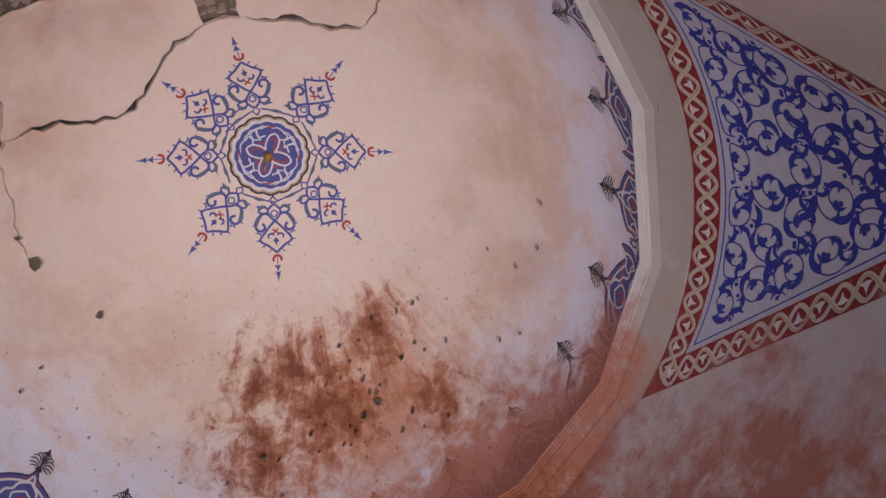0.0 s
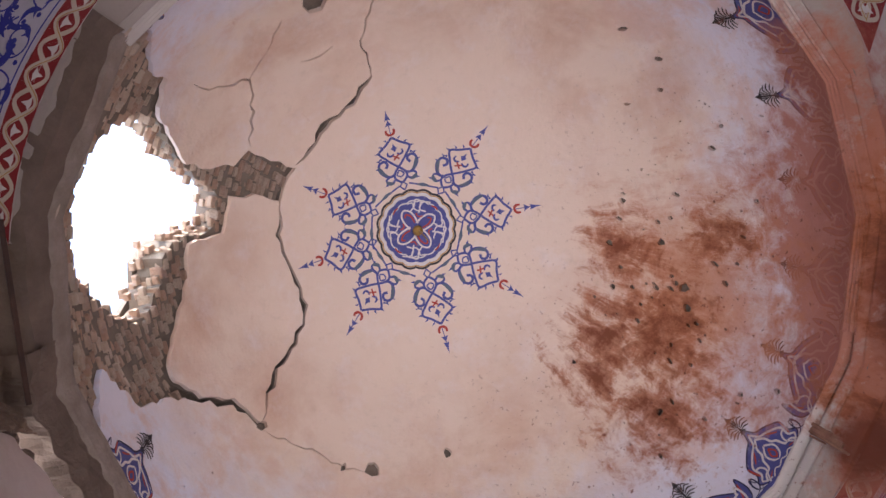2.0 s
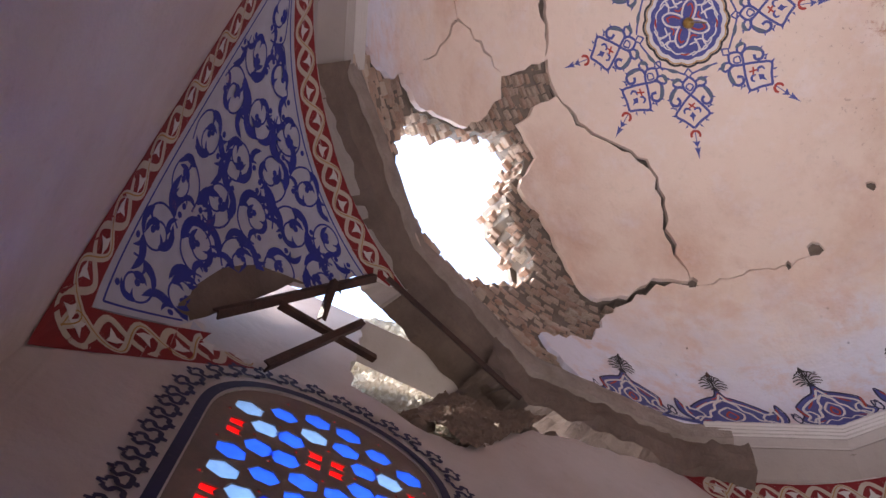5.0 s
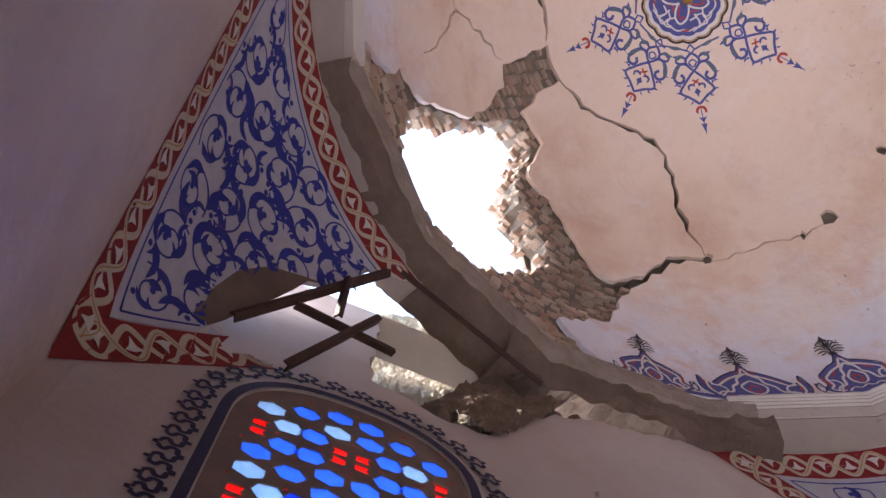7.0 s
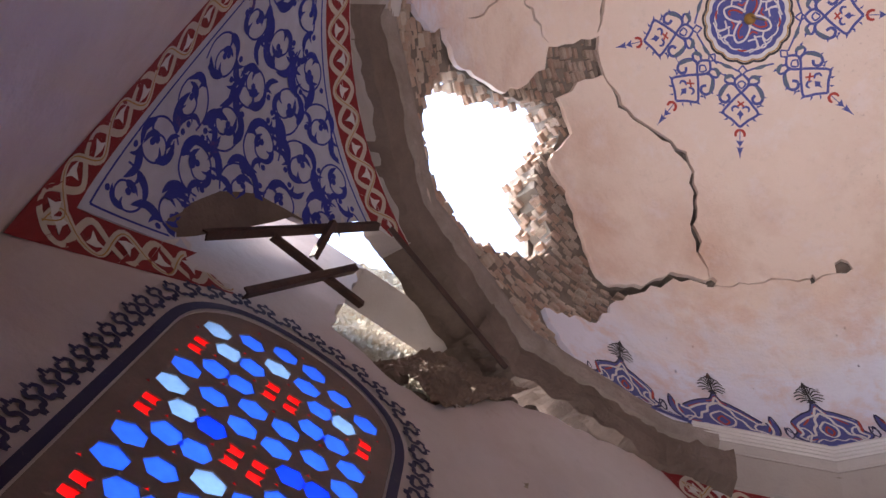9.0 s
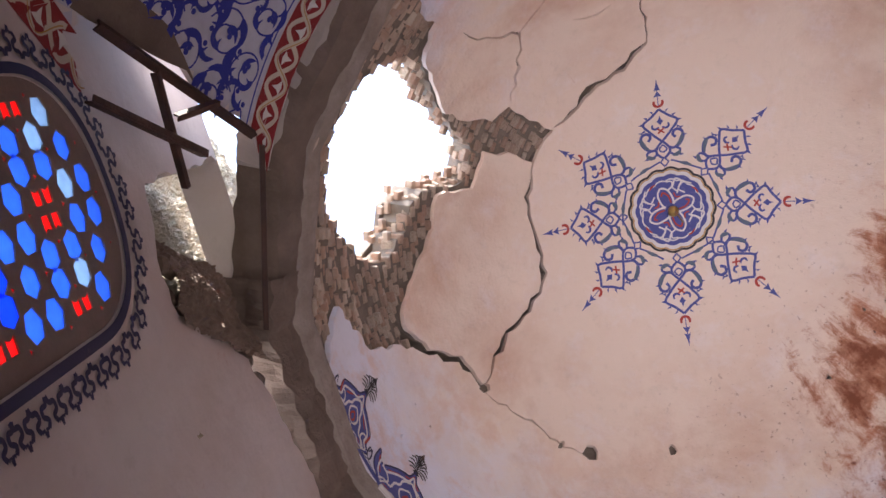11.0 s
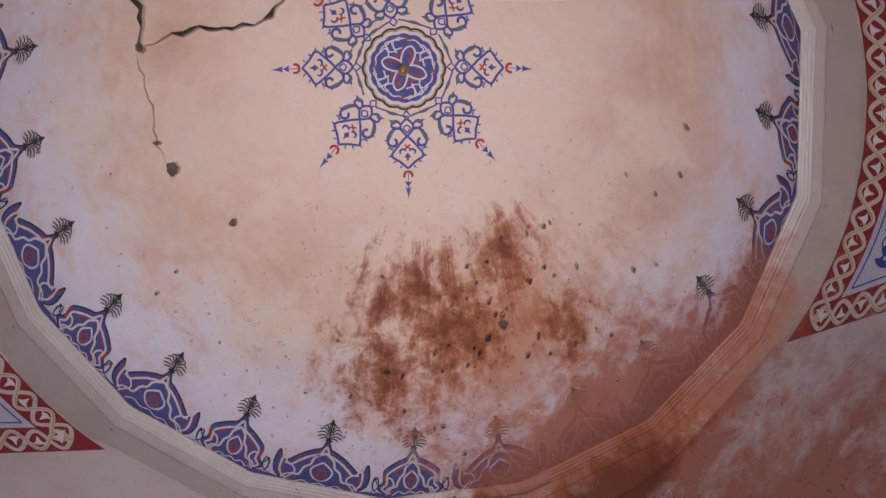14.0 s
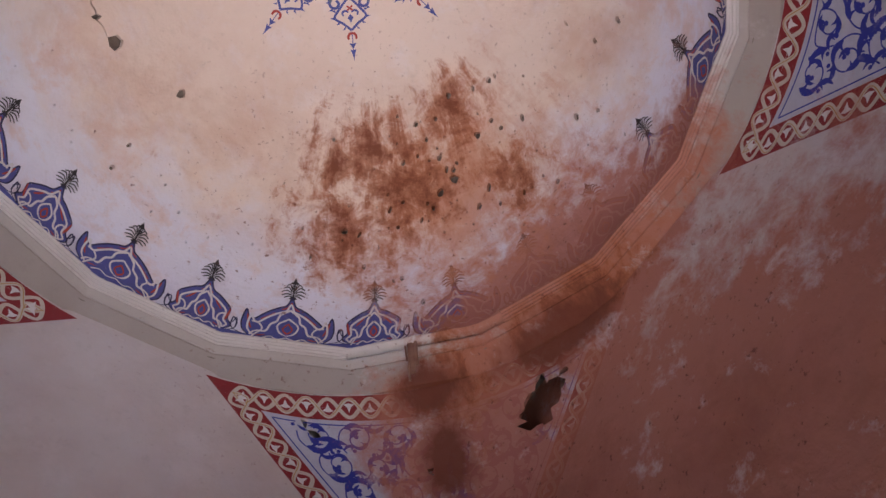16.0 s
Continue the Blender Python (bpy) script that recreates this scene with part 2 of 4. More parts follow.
def disc(th, rho):
    return Vector((rho * math.cos(radians(th)), rho * math.sin(radians(th))))


def from_disc(p, off=0.0):
    return dome_point(math.degrees(math.atan2(p[1], p[0])), math.hypot(p[0], p[1]), off)


def part(name, bm, mat, parent=None, label="", smooth=False):
    me = bpy.data.meshes.new(name)
    bm.normal_update()
    bm.to_mesh(me)
    bm.free()
    me.materials.append(mat)
    if smooth:
        me.polygons.foreach_set("use_smooth", [True] * len(me.polygons))
    ob = new(name, me)
    ob.parent = parent
    if label:
        ob["label"] = label
    return ob


def thing(name, label, category, kind="", group="", place=(0, 0, 0)):
    ob = new(name)
    ob.location = place
    ob.empty_display_size = 0.1
    return tagged(ob, label, category, group, kind)


def box(bm, lo, hi, m=None, bevel=0.0):
    r = bmesh.ops.create_cube(bm, size=1)
    c = [(a + b) / 2 for a, b in zip(lo, hi)]
    s = [b - a for a, b in zip(lo, hi)]
    bmesh.ops.transform(bm, matrix=(m or Matrix()) @ Matrix.Translation(c) @ Matrix.Diagonal((*s, 1)), verts=r["verts"])
    if bevel:
        es = {e for v in r["verts"] for e in v.link_edges}
        bmesh.ops.bevel(bm, geom=list(es), offset=bevel, segments=1, affect="EDGES")
    return r["verts"]


def inside(p, poly):
    x, y = p
    odd = False
    j = len(poly) - 1
    for i in range(len(poly)):
        xi, yi = poly[i]
        xj, yj = poly[j]
        if (yi > y) != (yj > y) and x < (xj - xi) * (y - yi) / (yj - yi) + xi:
            odd = not odd
        j = i
    return odd


def ragged(pts, step, amount, seed, closed=True):
    """A line through the points, cut into short steps that stray at random."""
    rnd = random.Random(seed)
    out = []
    n = len(pts)
    for i in range(n if closed else n - 1):
        a, b = Vector(pts[i]), Vector(pts[(i + 1) % n])
        k = max(1, int((b - a).length / step))
        side = Vector((-(b - a).y, (b - a).x)).normalized() if (b - a).length > 1e-9 else Vector((0, 0))
        for j in range(k):
            q = a.lerp(b, j / k)
            out.append(q + side * (rnd.uniform(-amount, amount) if j else rnd.uniform(-amount, amount) * 0.3))
    if not closed:
        out.append(Vector(pts[-1]))
    return out


def crack_outline(pts, width, seed, step=0.018, stray=0.006):
    """The outline of a gap that runs along a line and tapers at its ends."""
    rnd = random.Random(seed)
    line = ragged(pts, step, stray, seed, closed=False)
    left, right = [], []
    for i, p in enumerate(line):
        d = (line[min(i + 1, len(line) - 1)] - line[max(i - 1, 0)]).normalized()
        s = Vector((-d.y, d.x))
        f = i / max(1, len(line) - 1)
        w = width * (0.25 + min(1, 6 * f, 6 * (1 - f))) * rnd.uniform(0.45, 1.25) * 0.5
        left.append(p + s * w)
        right.append(p - s * w * rnd.uniform(0.6, 1.2))
    return left + right[::-1]


def cut_sheet(outer, holes, grid):
    """Triangles that fill the outline outer, with the grid's points in it, and leave the holes open."""
    from mathutils.geometry import delaunay_2d_cdt

    pts, edges = [], []
    for loop in [outer, *holes]:
        k = len(pts)
        pts += [Vector(p[:2]) for p in loop]
        edges += [(k + i, k + (i + 1) % len(loop)) for i in range(len(loop))]
    pts += [Vector(p[:2]) for p in grid]
    v, _, faces, *_ = delaunay_2d_cdt(pts, edges, [], 0, 1e-6)
    boxes = [(min(p[0] for p in h), max(p[0] for p in h), min(p[1] for p in h), max(p[1] for p in h)) for h in holes]
    keep = []
    for fc in faces:
        c = sum((v[i] for i in fc), Vector((0, 0))) / len(fc)
        if not inside(c, outer):
            continue
        if any(b[0] <= c.x <= b[1] and b[2] <= c.y <= b[3] and inside(c, h) for h, b in zip(holes, boxes)):
            continue
        keep.append(fc)
    return v, keep


def sheet_mesh(v, faces, place, depth):
    """A sheet at place(p, 0) with a back at place(p, depth), closed round all its rims."""
    bm = bmesh.new()
    used = sorted({i for f in faces for i in f})
    front = {i: bm.verts.new(place(v[i], 0.0)) for i in used}
    count = {}
    for f in faces:
        for i in range(3):
            a, b = f[i], f[(i + 1) % 3]
            count[(a, b)] = count.get((a, b), 0) + 1
    for f in faces:
        bm.faces.new([front[i] for i in f])
    rim = [(a, b) for a, b in count if (b, a) not in count]
    back = {}
    for a, b in rim:
        for i in (a, b):
            if i not in back:
                back[i] = bm.verts.new(place(v[i], depth))
    for a, b in rim:
        bm.faces.new([front[b], front[a], back[a], back[b]])
    return bm


# ---- the dome ----
PLASTER = 0.035
# outline of the fallen plaster, and of the gap that is open to the sky: azimuth, rho
FALLEN = [(-121.5, 0.93), (-126.7, 0.815), (-126.6, 0.75), (-133.0, 0.715), (-136.4, 0.645), (-140.8, 0.585), (-140.9, 0.52), (-139, 0.462), (-133.3, 0.44),
          (-133.4, 0.313), (-147.3, 0.323), (-146.2, 0.369), (-147.6, 0.411), (-147.4, 0.449), (-157.6, 0.460), (-158.6, 0.506), (-159, 0.551), (-166.5, 0.560),
          (-172.3, 0.605), (-175.3, 0.627), (179.6, 0.688), (173, 0.694), (178.1, 0.820), (-172.3, 0.892), (-177, 0.975), (-179, 1.05), (171, 1.15), (-150, 1.15), (-121, 1.15)]
OPEN = [(-135, 0.82), (-133.3, 0.755), (-133.0, 0.70), (-137.5, 0.637), (-142, 0.570), (-145.4, 0.49), (-148.3, 0.470), (-156.2, 0.475), (-157.6, 0.53), (-158.2, 0.58),
        (-160.8, 0.615), (-165.8, 0.622), (-170.2, 0.685), (-168.4, 0.760), (-163, 0.826), (-158.9, 0.888), (-153.5, 0.915), (-147.5, 0.930), (-142, 0.912), (-137.6, 0.868)]
fallen = ragged([disc(*p) for p in FALLEN], 0.02, 0.007, 3)
middle = sum((disc(*p) for p in OPEN), Vector((0, 0))) / len(OPEN)
opening = ragged([middle + (disc(*p) - middle) * 1.0 for p in OPEN], 0.016, 0.007, 5)
CRACKS = [
    ([(-87.7, 0.358), (-98, 0.317), (-113, 0.314), (-120, 0.302), (-132, 0.316)], 0.016),
    ([(-144, 0.325), (-160.9, 0.327), (178.1, 0.309), (165.4, 0.334), (160.8, 0.395), (160, 0.485), (156, 0.585)], 0.013),
    ([(154.5, 0.60), (164.2, 0.60), (169.9, 0.66), (174.6, 0.69), (179.5, 0.71)], 0.022),
    ([(-87.7, 0.355), (-88.4, 0.453), (-84, 0.537), (-80.3, 0.614)], 0.005),
    ([(-132.5, 0.44), (-123.6, 0.479), (-117.9, 0.539), (-124.5, 0.617), (-125.1, 0.667)], 0.006),
    ([(-117.9, 0.542), (-110.4, 0.561), (-104, 0.606)], 0.005),
    ([(154.5, 0.60), (140.5, 0.58), (133.5, 0.591), (127, 0.579)], 0.004),
    ([(-106, 0.48), (-100, 0.462), (-96, 0.47)], 0.006),
]
cracks = [crack_outline([disc(*p) for p in line], 0.78 * w, 11 + i) for i, (line, w) in enumerate(CRACKS)]


def chip(th, rho, size, seed):
    rnd = random.Random(seed)
    c = disc(th, rho)
    n = rnd.randint(5, 8)
    turn, squash = rnd.uniform(0, 6), rnd.uniform(0.5, 1.0)
    out = []
    for i in range(n):
        q = turn + i * math.tau / n
        r = size * rnd.uniform(0.7, 1.2)
        x, y = r * math.cos(q), r * squash * math.sin(q)
        k = radians(th) + 0.4
        out.append(c + Vector((x * math.cos(k) - y * math.sin(k), x * math.sin(k) + y * math.cos(k))))
    return out


chips = [chip(-96.3, 0.60, 0.042, 1), chip(-78.7, 0.625, 0.012, 2), chip(-28.2, 0.652, 0.012, 3), chip(126.7, 0.575, 0.022, 4), chip(107.7, 0.533, 0.011, 5),
         chip(155.5, 0.592, 0.018, 6), chip(133.9, 0.589, 0.011, 7), chip(109.0, 0.770, 0.010, 8), chip(109.1, 0.704, 0.008, 9)]
for i, (th, rho, size) in enumerate([(-12.1, 0.549, 7), (18.8, 0.461, 8), (26.5, 0.443, 9), (13.6, 0.471, 8), (19.2, 0.548, 7), (39.3, 0.472, 8), (33.7, 0.627, 13), (45.1, 0.553, 9), (64.1, 0.483, 6),
                                     (26.8, 0.686, 11), (20.2, 0.746, 8), (-1.9, 0.731, 7), (-12.5, 0.633, 8), (37.7, 0.647, 14), (30.1, 0.718, 10)]):
    chips.append(chip(th, rho, size * 0.001, 60 + i))
rnd = random.Random(21)
for i in range(95):
    th, rho = rnd.gauss(32, 21), rnd.gauss(0.68, 0.12)
    if 0.44 < rho < 0.93:
        chips.append(chip(th, rho, rnd.choice((0.0025, 0.003, 0.0035, 0.004, 0.006, 0.009)), 100 + i))
for i in range(34):
    chips.append(chip(rnd.uniform(60, 170), rnd.uniform(0.70, 0.86), rnd.uniform(0.002, 0.005), 200 + i))

rings = [[disc(i * 360 / n + (k % 2) * 180 / n, rho) for i in range(n)] for k, (rho, n) in enumerate([(0.03, 8)] + [(r / 40, max(12, int(r * 4.2))) for r in range(2, 43)])]
grid = [p for ring in rings for p in ring]
outer = [disc(i * 2.5, 1.052) for i in range(144)]
# pieces that stand alone inside the rim only
fallen_in = [p if p.length < 1.07 else p.normalized() * 1.10 for p in fallen]
v, faces = cut_sheet(outer, [fallen_in, *cracks, *chips], grid)
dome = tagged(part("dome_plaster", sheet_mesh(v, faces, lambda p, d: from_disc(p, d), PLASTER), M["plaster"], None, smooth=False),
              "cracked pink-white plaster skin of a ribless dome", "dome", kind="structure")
grid2 = [disc(i * 4 + (k % 2) * 2, 0.06 + k * 0.04) for k in range(33) for i in range(90)]
v, faces = cut_sheet([disc(i * 3, 1.05) for i in range(120)], [opening, *cracks[:3]], grid2)


GAP = sum(opening, Vector((0, 0))) / len(opening)


def shell_place(p, d):
    p = Vector(p)
    if d > 0 and (p - GAP).length < 0.40:
        p = GAP + (p - GAP) * 1.03
    q = from_disc(p, PLASTER + 0.02 + (d if math.hypot(p[0], p[1]) < 1.1 else 0.3 * d))
    j = noise.noise(q * 9) * 0.02 + noise.noise(q * 31) * 0.012
    return q + (q - Vector((0, 0, 7))).normalized() * (j if d == 0 else 3 * j)


shell = tagged(part("dome_shell", sheet_mesh(v, faces, shell_place, 0.24), M["mortar"]), "rough masonry shell of the broken dome", "dome", kind="structure")

skin_grid = [disc(i * 6 + (k % 2) * 3, 0.08 + k * 0.08) for k in range(13) for i in range(60)]
v, faces = cut_sheet([disc(i * 4, 1.09) for i in range(90)], [ragged([middle + (disc(*p) - middle) * 1.10 for p in OPEN], 0.04, 0.01, 6)], skin_grid)
tagged(part("dome_roof", sheet_mesh(v, faces, lambda p, d: from_disc(p, 0.33 + d), 0.04), M["mortar"]), "outer covering of the dome", "roof", kind="structure")

# ---- cornice, band, walls ----


LEAN = {-8: -1.0, -7: -1.5, -6: -0.5, -5: 1.0, -4: 3.0, -3: 4.5, -2: 4.8, -1: 3.0, 0: 1.5, 1: 1.5, 2: 1.2, 3: 0.8, 4: 0.0, 5: -2.2, 6: -1.6, 7: -1.5}


def gon(r, k):
    """Corner k of the slightly irregular sixteen-sided ring; corners 0 and 15 end the side that touches the wall at +x."""
    t = radians(11.25 + 22.5 * k + LEAN[(k + 8) % 16 - 8])
    return Vector((r * math.cos(t), r * math.sin(t), 0))


def swept(profile, first, last, jitter=0.0, seed=1, mid=6):
    """A moulding with the profile (radius, z) swept along corners first to last of the ring."""
    rnd = random.Random(seed)
    bm = bmesh.new()
    rows = []
    stations = []
    steps = [first] + [j / mid for j in range(math.floor(first * mid) + 1, math.ceil(last * mid))] + [last]
    for q in steps:
        stations.append((math.floor(q), q - math.floor(q)))
    for k, f in stations:
        row = []
        for r, z in profile:
            q = gon(r, k).lerp(gon(r, k + 1), f)
            row.append(bm.verts.new((q.x + rnd.uniform(-jitter, jitter), q.y + rnd.uniform(-jitter, jitter), z + rnd.uniform(-jitter, jitter))))
        rows.append(row)
    for a, b in zip(rows, rows[1:]):
        for i in range(len(profile) - 1):
            bm.faces.new((a[i], b[i], b[i + 1], a[i + 1]))
    if last - first < RING:
        for row in (rows[0], rows[-1]):
            bm.faces.new(row)
    return bm


CORNICE = [(2.42, 6.775), (2.315, 6.775), (2.305, 6.768), (2.305, 6.752), (2.319, 6.748), (2.319, 6.736), (2.333, 6.732), (2.333, 6.720), (2.347, 6.716), (2.347, 6.698), (2.45, 6.698)]
STRIP = [(2.45, 6.706), (2.360, 6.706), (2.362, 6.690), (2.396, 6.650), (2.45, 6.650)]
BAND = [(2.49, 6.665), (2.402, 6.665), (2.406, 6.636), (2.535, 6.515), (2.70, 6.515)]
FILLET = CORNICE[:4] + [(2.335, 6.735), (2.42, 6.73)]
cornice = tagged(new("cornice"), "white stepped plaster cornice, broken over the stained corner", "cornice", kind="structure")
part("cornice_length", swept(CORNICE, 2.03, 6.86, 0.0015), M["trim"], cornice)
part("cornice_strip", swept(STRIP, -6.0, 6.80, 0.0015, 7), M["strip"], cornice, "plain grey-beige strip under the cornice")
part("cornice_length", swept(CORNICE, -6.0, 0.8, 0.0015, 4), M["trim"], cornice)
part("broken_fillet", swept(FILLET, 0.8, 2.03, 0.006, 5, 10), M["trim"], cornice, "chipped and stained remains of the cornice")
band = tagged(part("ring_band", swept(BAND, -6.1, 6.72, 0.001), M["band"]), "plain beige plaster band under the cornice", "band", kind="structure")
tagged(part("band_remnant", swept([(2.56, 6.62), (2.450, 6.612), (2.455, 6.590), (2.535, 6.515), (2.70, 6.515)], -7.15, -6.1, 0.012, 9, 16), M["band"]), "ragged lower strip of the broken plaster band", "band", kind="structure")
# ---- walls ----


def flat_wall(name, axis, sign, outline, holes, label, thick=0.5, step=0.12, mat="wall"):
    """A wall in the plane axis = sign * WALL; outline and holes in (along, z)."""
    xs = [p[0] for p in outline]
    zs = [p[1] for p in outline]
    g = []
    y = min(xs) + step
    while y < max(xs) - step / 2:
        z = min(zs) + step
        while z < max(zs) - step / 2:
            if z > 3.0 or int(z / step) % 4 == 0:
                g.append((y, z))
            z += step
        y += step
    v, faces = cut_sheet(outline, holes, g)

    def place(p, d):
        w = sign * (WALL + d + 0.004 * noise.noise(Vector((p[0] * 2, p[1] * 2, sign * 3 + axis * 7))))
        return (w, p[0], p[1]) if axis == 0 else (p[0], w, p[1])

    return tagged(part(name, sheet_mesh(v, faces, place, thick), M[mat]), label, "wall", kind="structure")


W = WALL + 0.002
RECT = [(-W, 0), (W, 0), (W, 6.56), (-W, 6.56)]
WIN_Y, WIN_Z, WIN_R, WIN_RISE, WIN_BASE = -1.395, 4.83, 0.44, 0.42, 3.0


def arch_curve(d, n):
    """The flattened arch over the window from its right springing to the left, drawn out by d."""
    out = []
    for i in range(n + 1):
        q = math.pi * i / n
        c, s = math.cos(q), math.sin(q)
        out.append(((WIN_R + d) * math.copysign(abs(c) ** 0.86, c), WIN_Z + (WIN_RISE + d) * max(0.0, s) ** 0.86))
    return out



win_hole = [(WIN_Y - WIN_R, WIN_BASE), (WIN_Y + WIN_R, WIN_BASE)] + [(WIN_Y + u, w) for u, w in arch_curve(0.0, 24)]
BREAK = [(-1.36, 5.62), (-1.25, 5.58), (-1.12, 5.52), (-1.0, 5.47), (-0.82, 5.49), (-0.70, 5.72), (-0.46, 6.04), (-0.2, 6.2), (0.1, 6.3), (0.35, 6.44), (0.38, 6.6), (-1.36, 6.6)]
west_break = ragged(BREAK, 0.05, 0.02, 31)
flat_wall("wall_west", 0, -1, RECT, [win_hole, [p if p[1] < 6.55 else (p[0], 6.559) for p in west_break]], "plain grey-beige plastered wall with an arched window, its top broken away", 0.22)
flat_wall("wall_east", 0, 1, RECT, [], "plastered wall heavily stained rust red")
flat_wall("wall_north", 1, 1, RECT, [], "white plastered wall with reddish stains")
flat_wall("wall_south", 1, -1, RECT, [], "plain plastered wall")
bm = bmesh.new()
box(bm, (-3.2, -3.2, -0.2), (3.2, 3.2, 0.0))
tagged(part("floor", bm, M["floor"]), "dusty stone floor", "floor", kind="structure")
bm = bmesh.new()
bmesh.ops.create_grid(bm, x_segments=8, y_segments=8, size=400, matrix=Matrix.Translation((0, 0, -0.21)))
tagged(part("ground", bm, M["floor"]), "pale dusty ground outside the building", "ground", kind="structure")

# ---- pendentives ----
LOW = 4.686


TIP_ANGLE = 9.7


def ring_radius(f):
    """Radius of the pendentive's upper edge, f 0 to 1 between its two tips."""
    return 2.474 + 0.045 * math.sin(math.pi * f) ** 0.8


def pendentive_top(s):
    """The upper edge from the left tip, s = 0, to the right, s = 3, of the corner between +x and +y."""
    f = min(1.0, max(0.0, s / 3))
    t = radians(TIP_ANGLE + (90 - 2 * TIP_ANGLE) * s / 3)
    r = ring_radius(f)
    return Vector((r * math.cos(t), r * math.sin(t), 6.52))


APEX = Vector((WALL, WALL, LOW))


def pendentive_point(s, h, off=0.0):
    """s 0 to 3 along the top, h 0 at the top and 1 at the low corner; off inward."""
    p = pendentive_top(s).lerp(APEX, h)
    bow = 0.05 * math.sin(math.pi * h) * math.sin(math.pi * s / 3)
    n = Vector((-0.62, -0.62, -0.48))
    return p + n * (off - bow)


def corner_turn(i):
    """Turns the corner between +x and +y to corner i, anticlockwise."""
    return Matrix.Rotation(i * math.pi / 2, 4, "Z")


def pendentive(name, i, holes, label):
    g = [(s * 0.125, h / 24) for s in range(1, 24) for h in range(1, 23)]
    outl = [(3 * k / 24, 0.0) for k in range(25)] + [(3.0, h / 24) for h in range(1, 24)] + [(3 - 3 * k / 12, 0.97) for k in range(0, 13)] + [(0.0, h / 24) for h in range(23, 0, -1)]
    v, faces = cut_sheet(outl, holes, g)
    t = corner_turn(i)
    return tagged(part(name, sheet_mesh(v, faces, lambda p, d: t @ pendentive_point(p[0], p[1], -d), 0.06), M["wall"]), label, "pendentive", kind="structure")


C_HOLES = [ragged([(0.70, 0.085), (0.80, 0.15), (0.86, 0.215), (0.70, 0.26), (0.47, 0.27), (0.44, 0.18), (0.435, 0.118), (0.55, 0.12)], 0.06, 0.018, 43),
           ragged([(2.50, 0.10), (2.44, 0.10), (2.38, 0.16), (2.45, 0.165)], 0.04, 0.01, 44), ragged([(1.64, 0.27), (1.58, 0.27), (1.60, 0.33)], 0.03, 0.008, 45),
           ragged([(2.02, 0.33), (1.95, 0.33), (1.97, 0.37)], 0.03, 0.008, 46), ragged([(1.44, 0.32), (1.38, 0.33), (1.40, 0.35)], 0.03, 0.008, 47)]
pendentive("pendentive_north_east", 0, C_HOLES, "corner pendentive with rust-stained painted ornament")
pendentive("pendentive_north_west", 1, [], "white corner pendentive with a painted triangle")
A_HOLE = [(1.02, 0.33), (0.93, 0.25), (0.97, 0.09), (0.80, -0.03), (-0.03, -0.03), (-0.03, 0.47), (0.08, 0.62), (0.50, 0.67), (0.85, 0.64), (0.90, 0.58)]
a_hole = ragged(A_HOLE, 0.06, 0.018, 41)
pendentive("pendentive_south_west", 2, [a_hole], "corner pendentive with a painted triangle, its tip fallen in")
pendentive("pendentive_south_east", 3, [], "corner pendentive with a painted blue triangle")

# ---- paint engine: strokes laid on a surface ----


def smooth_line(pts, per=6, closed=False):
    """A curve through the points (Catmull-Rom)."""
    p = [Vector(q) for q in pts]
    n = len(p)
    out = []
    for i in range(n if closed else n - 1):
        if closed:
            a, b, c, d = p[i - 1], p[i], p[(i + 1) % n], p[(i + 2) % n]
        else:
            a, b, c, d = p[max(i - 1, 0)], p[i], p[i + 1], p[min(i + 2, n - 1)]
        for j in range(per):
            t = j / per
            out.append(0.5 * ((2 * b) + (c - a) * t + (2 * a - 5 * b + 4 * c - d) * t * t + (3 * b - a - 3 * c + d) * t ** 3))
    if not closed:
        out.append(p[-1])
    return out


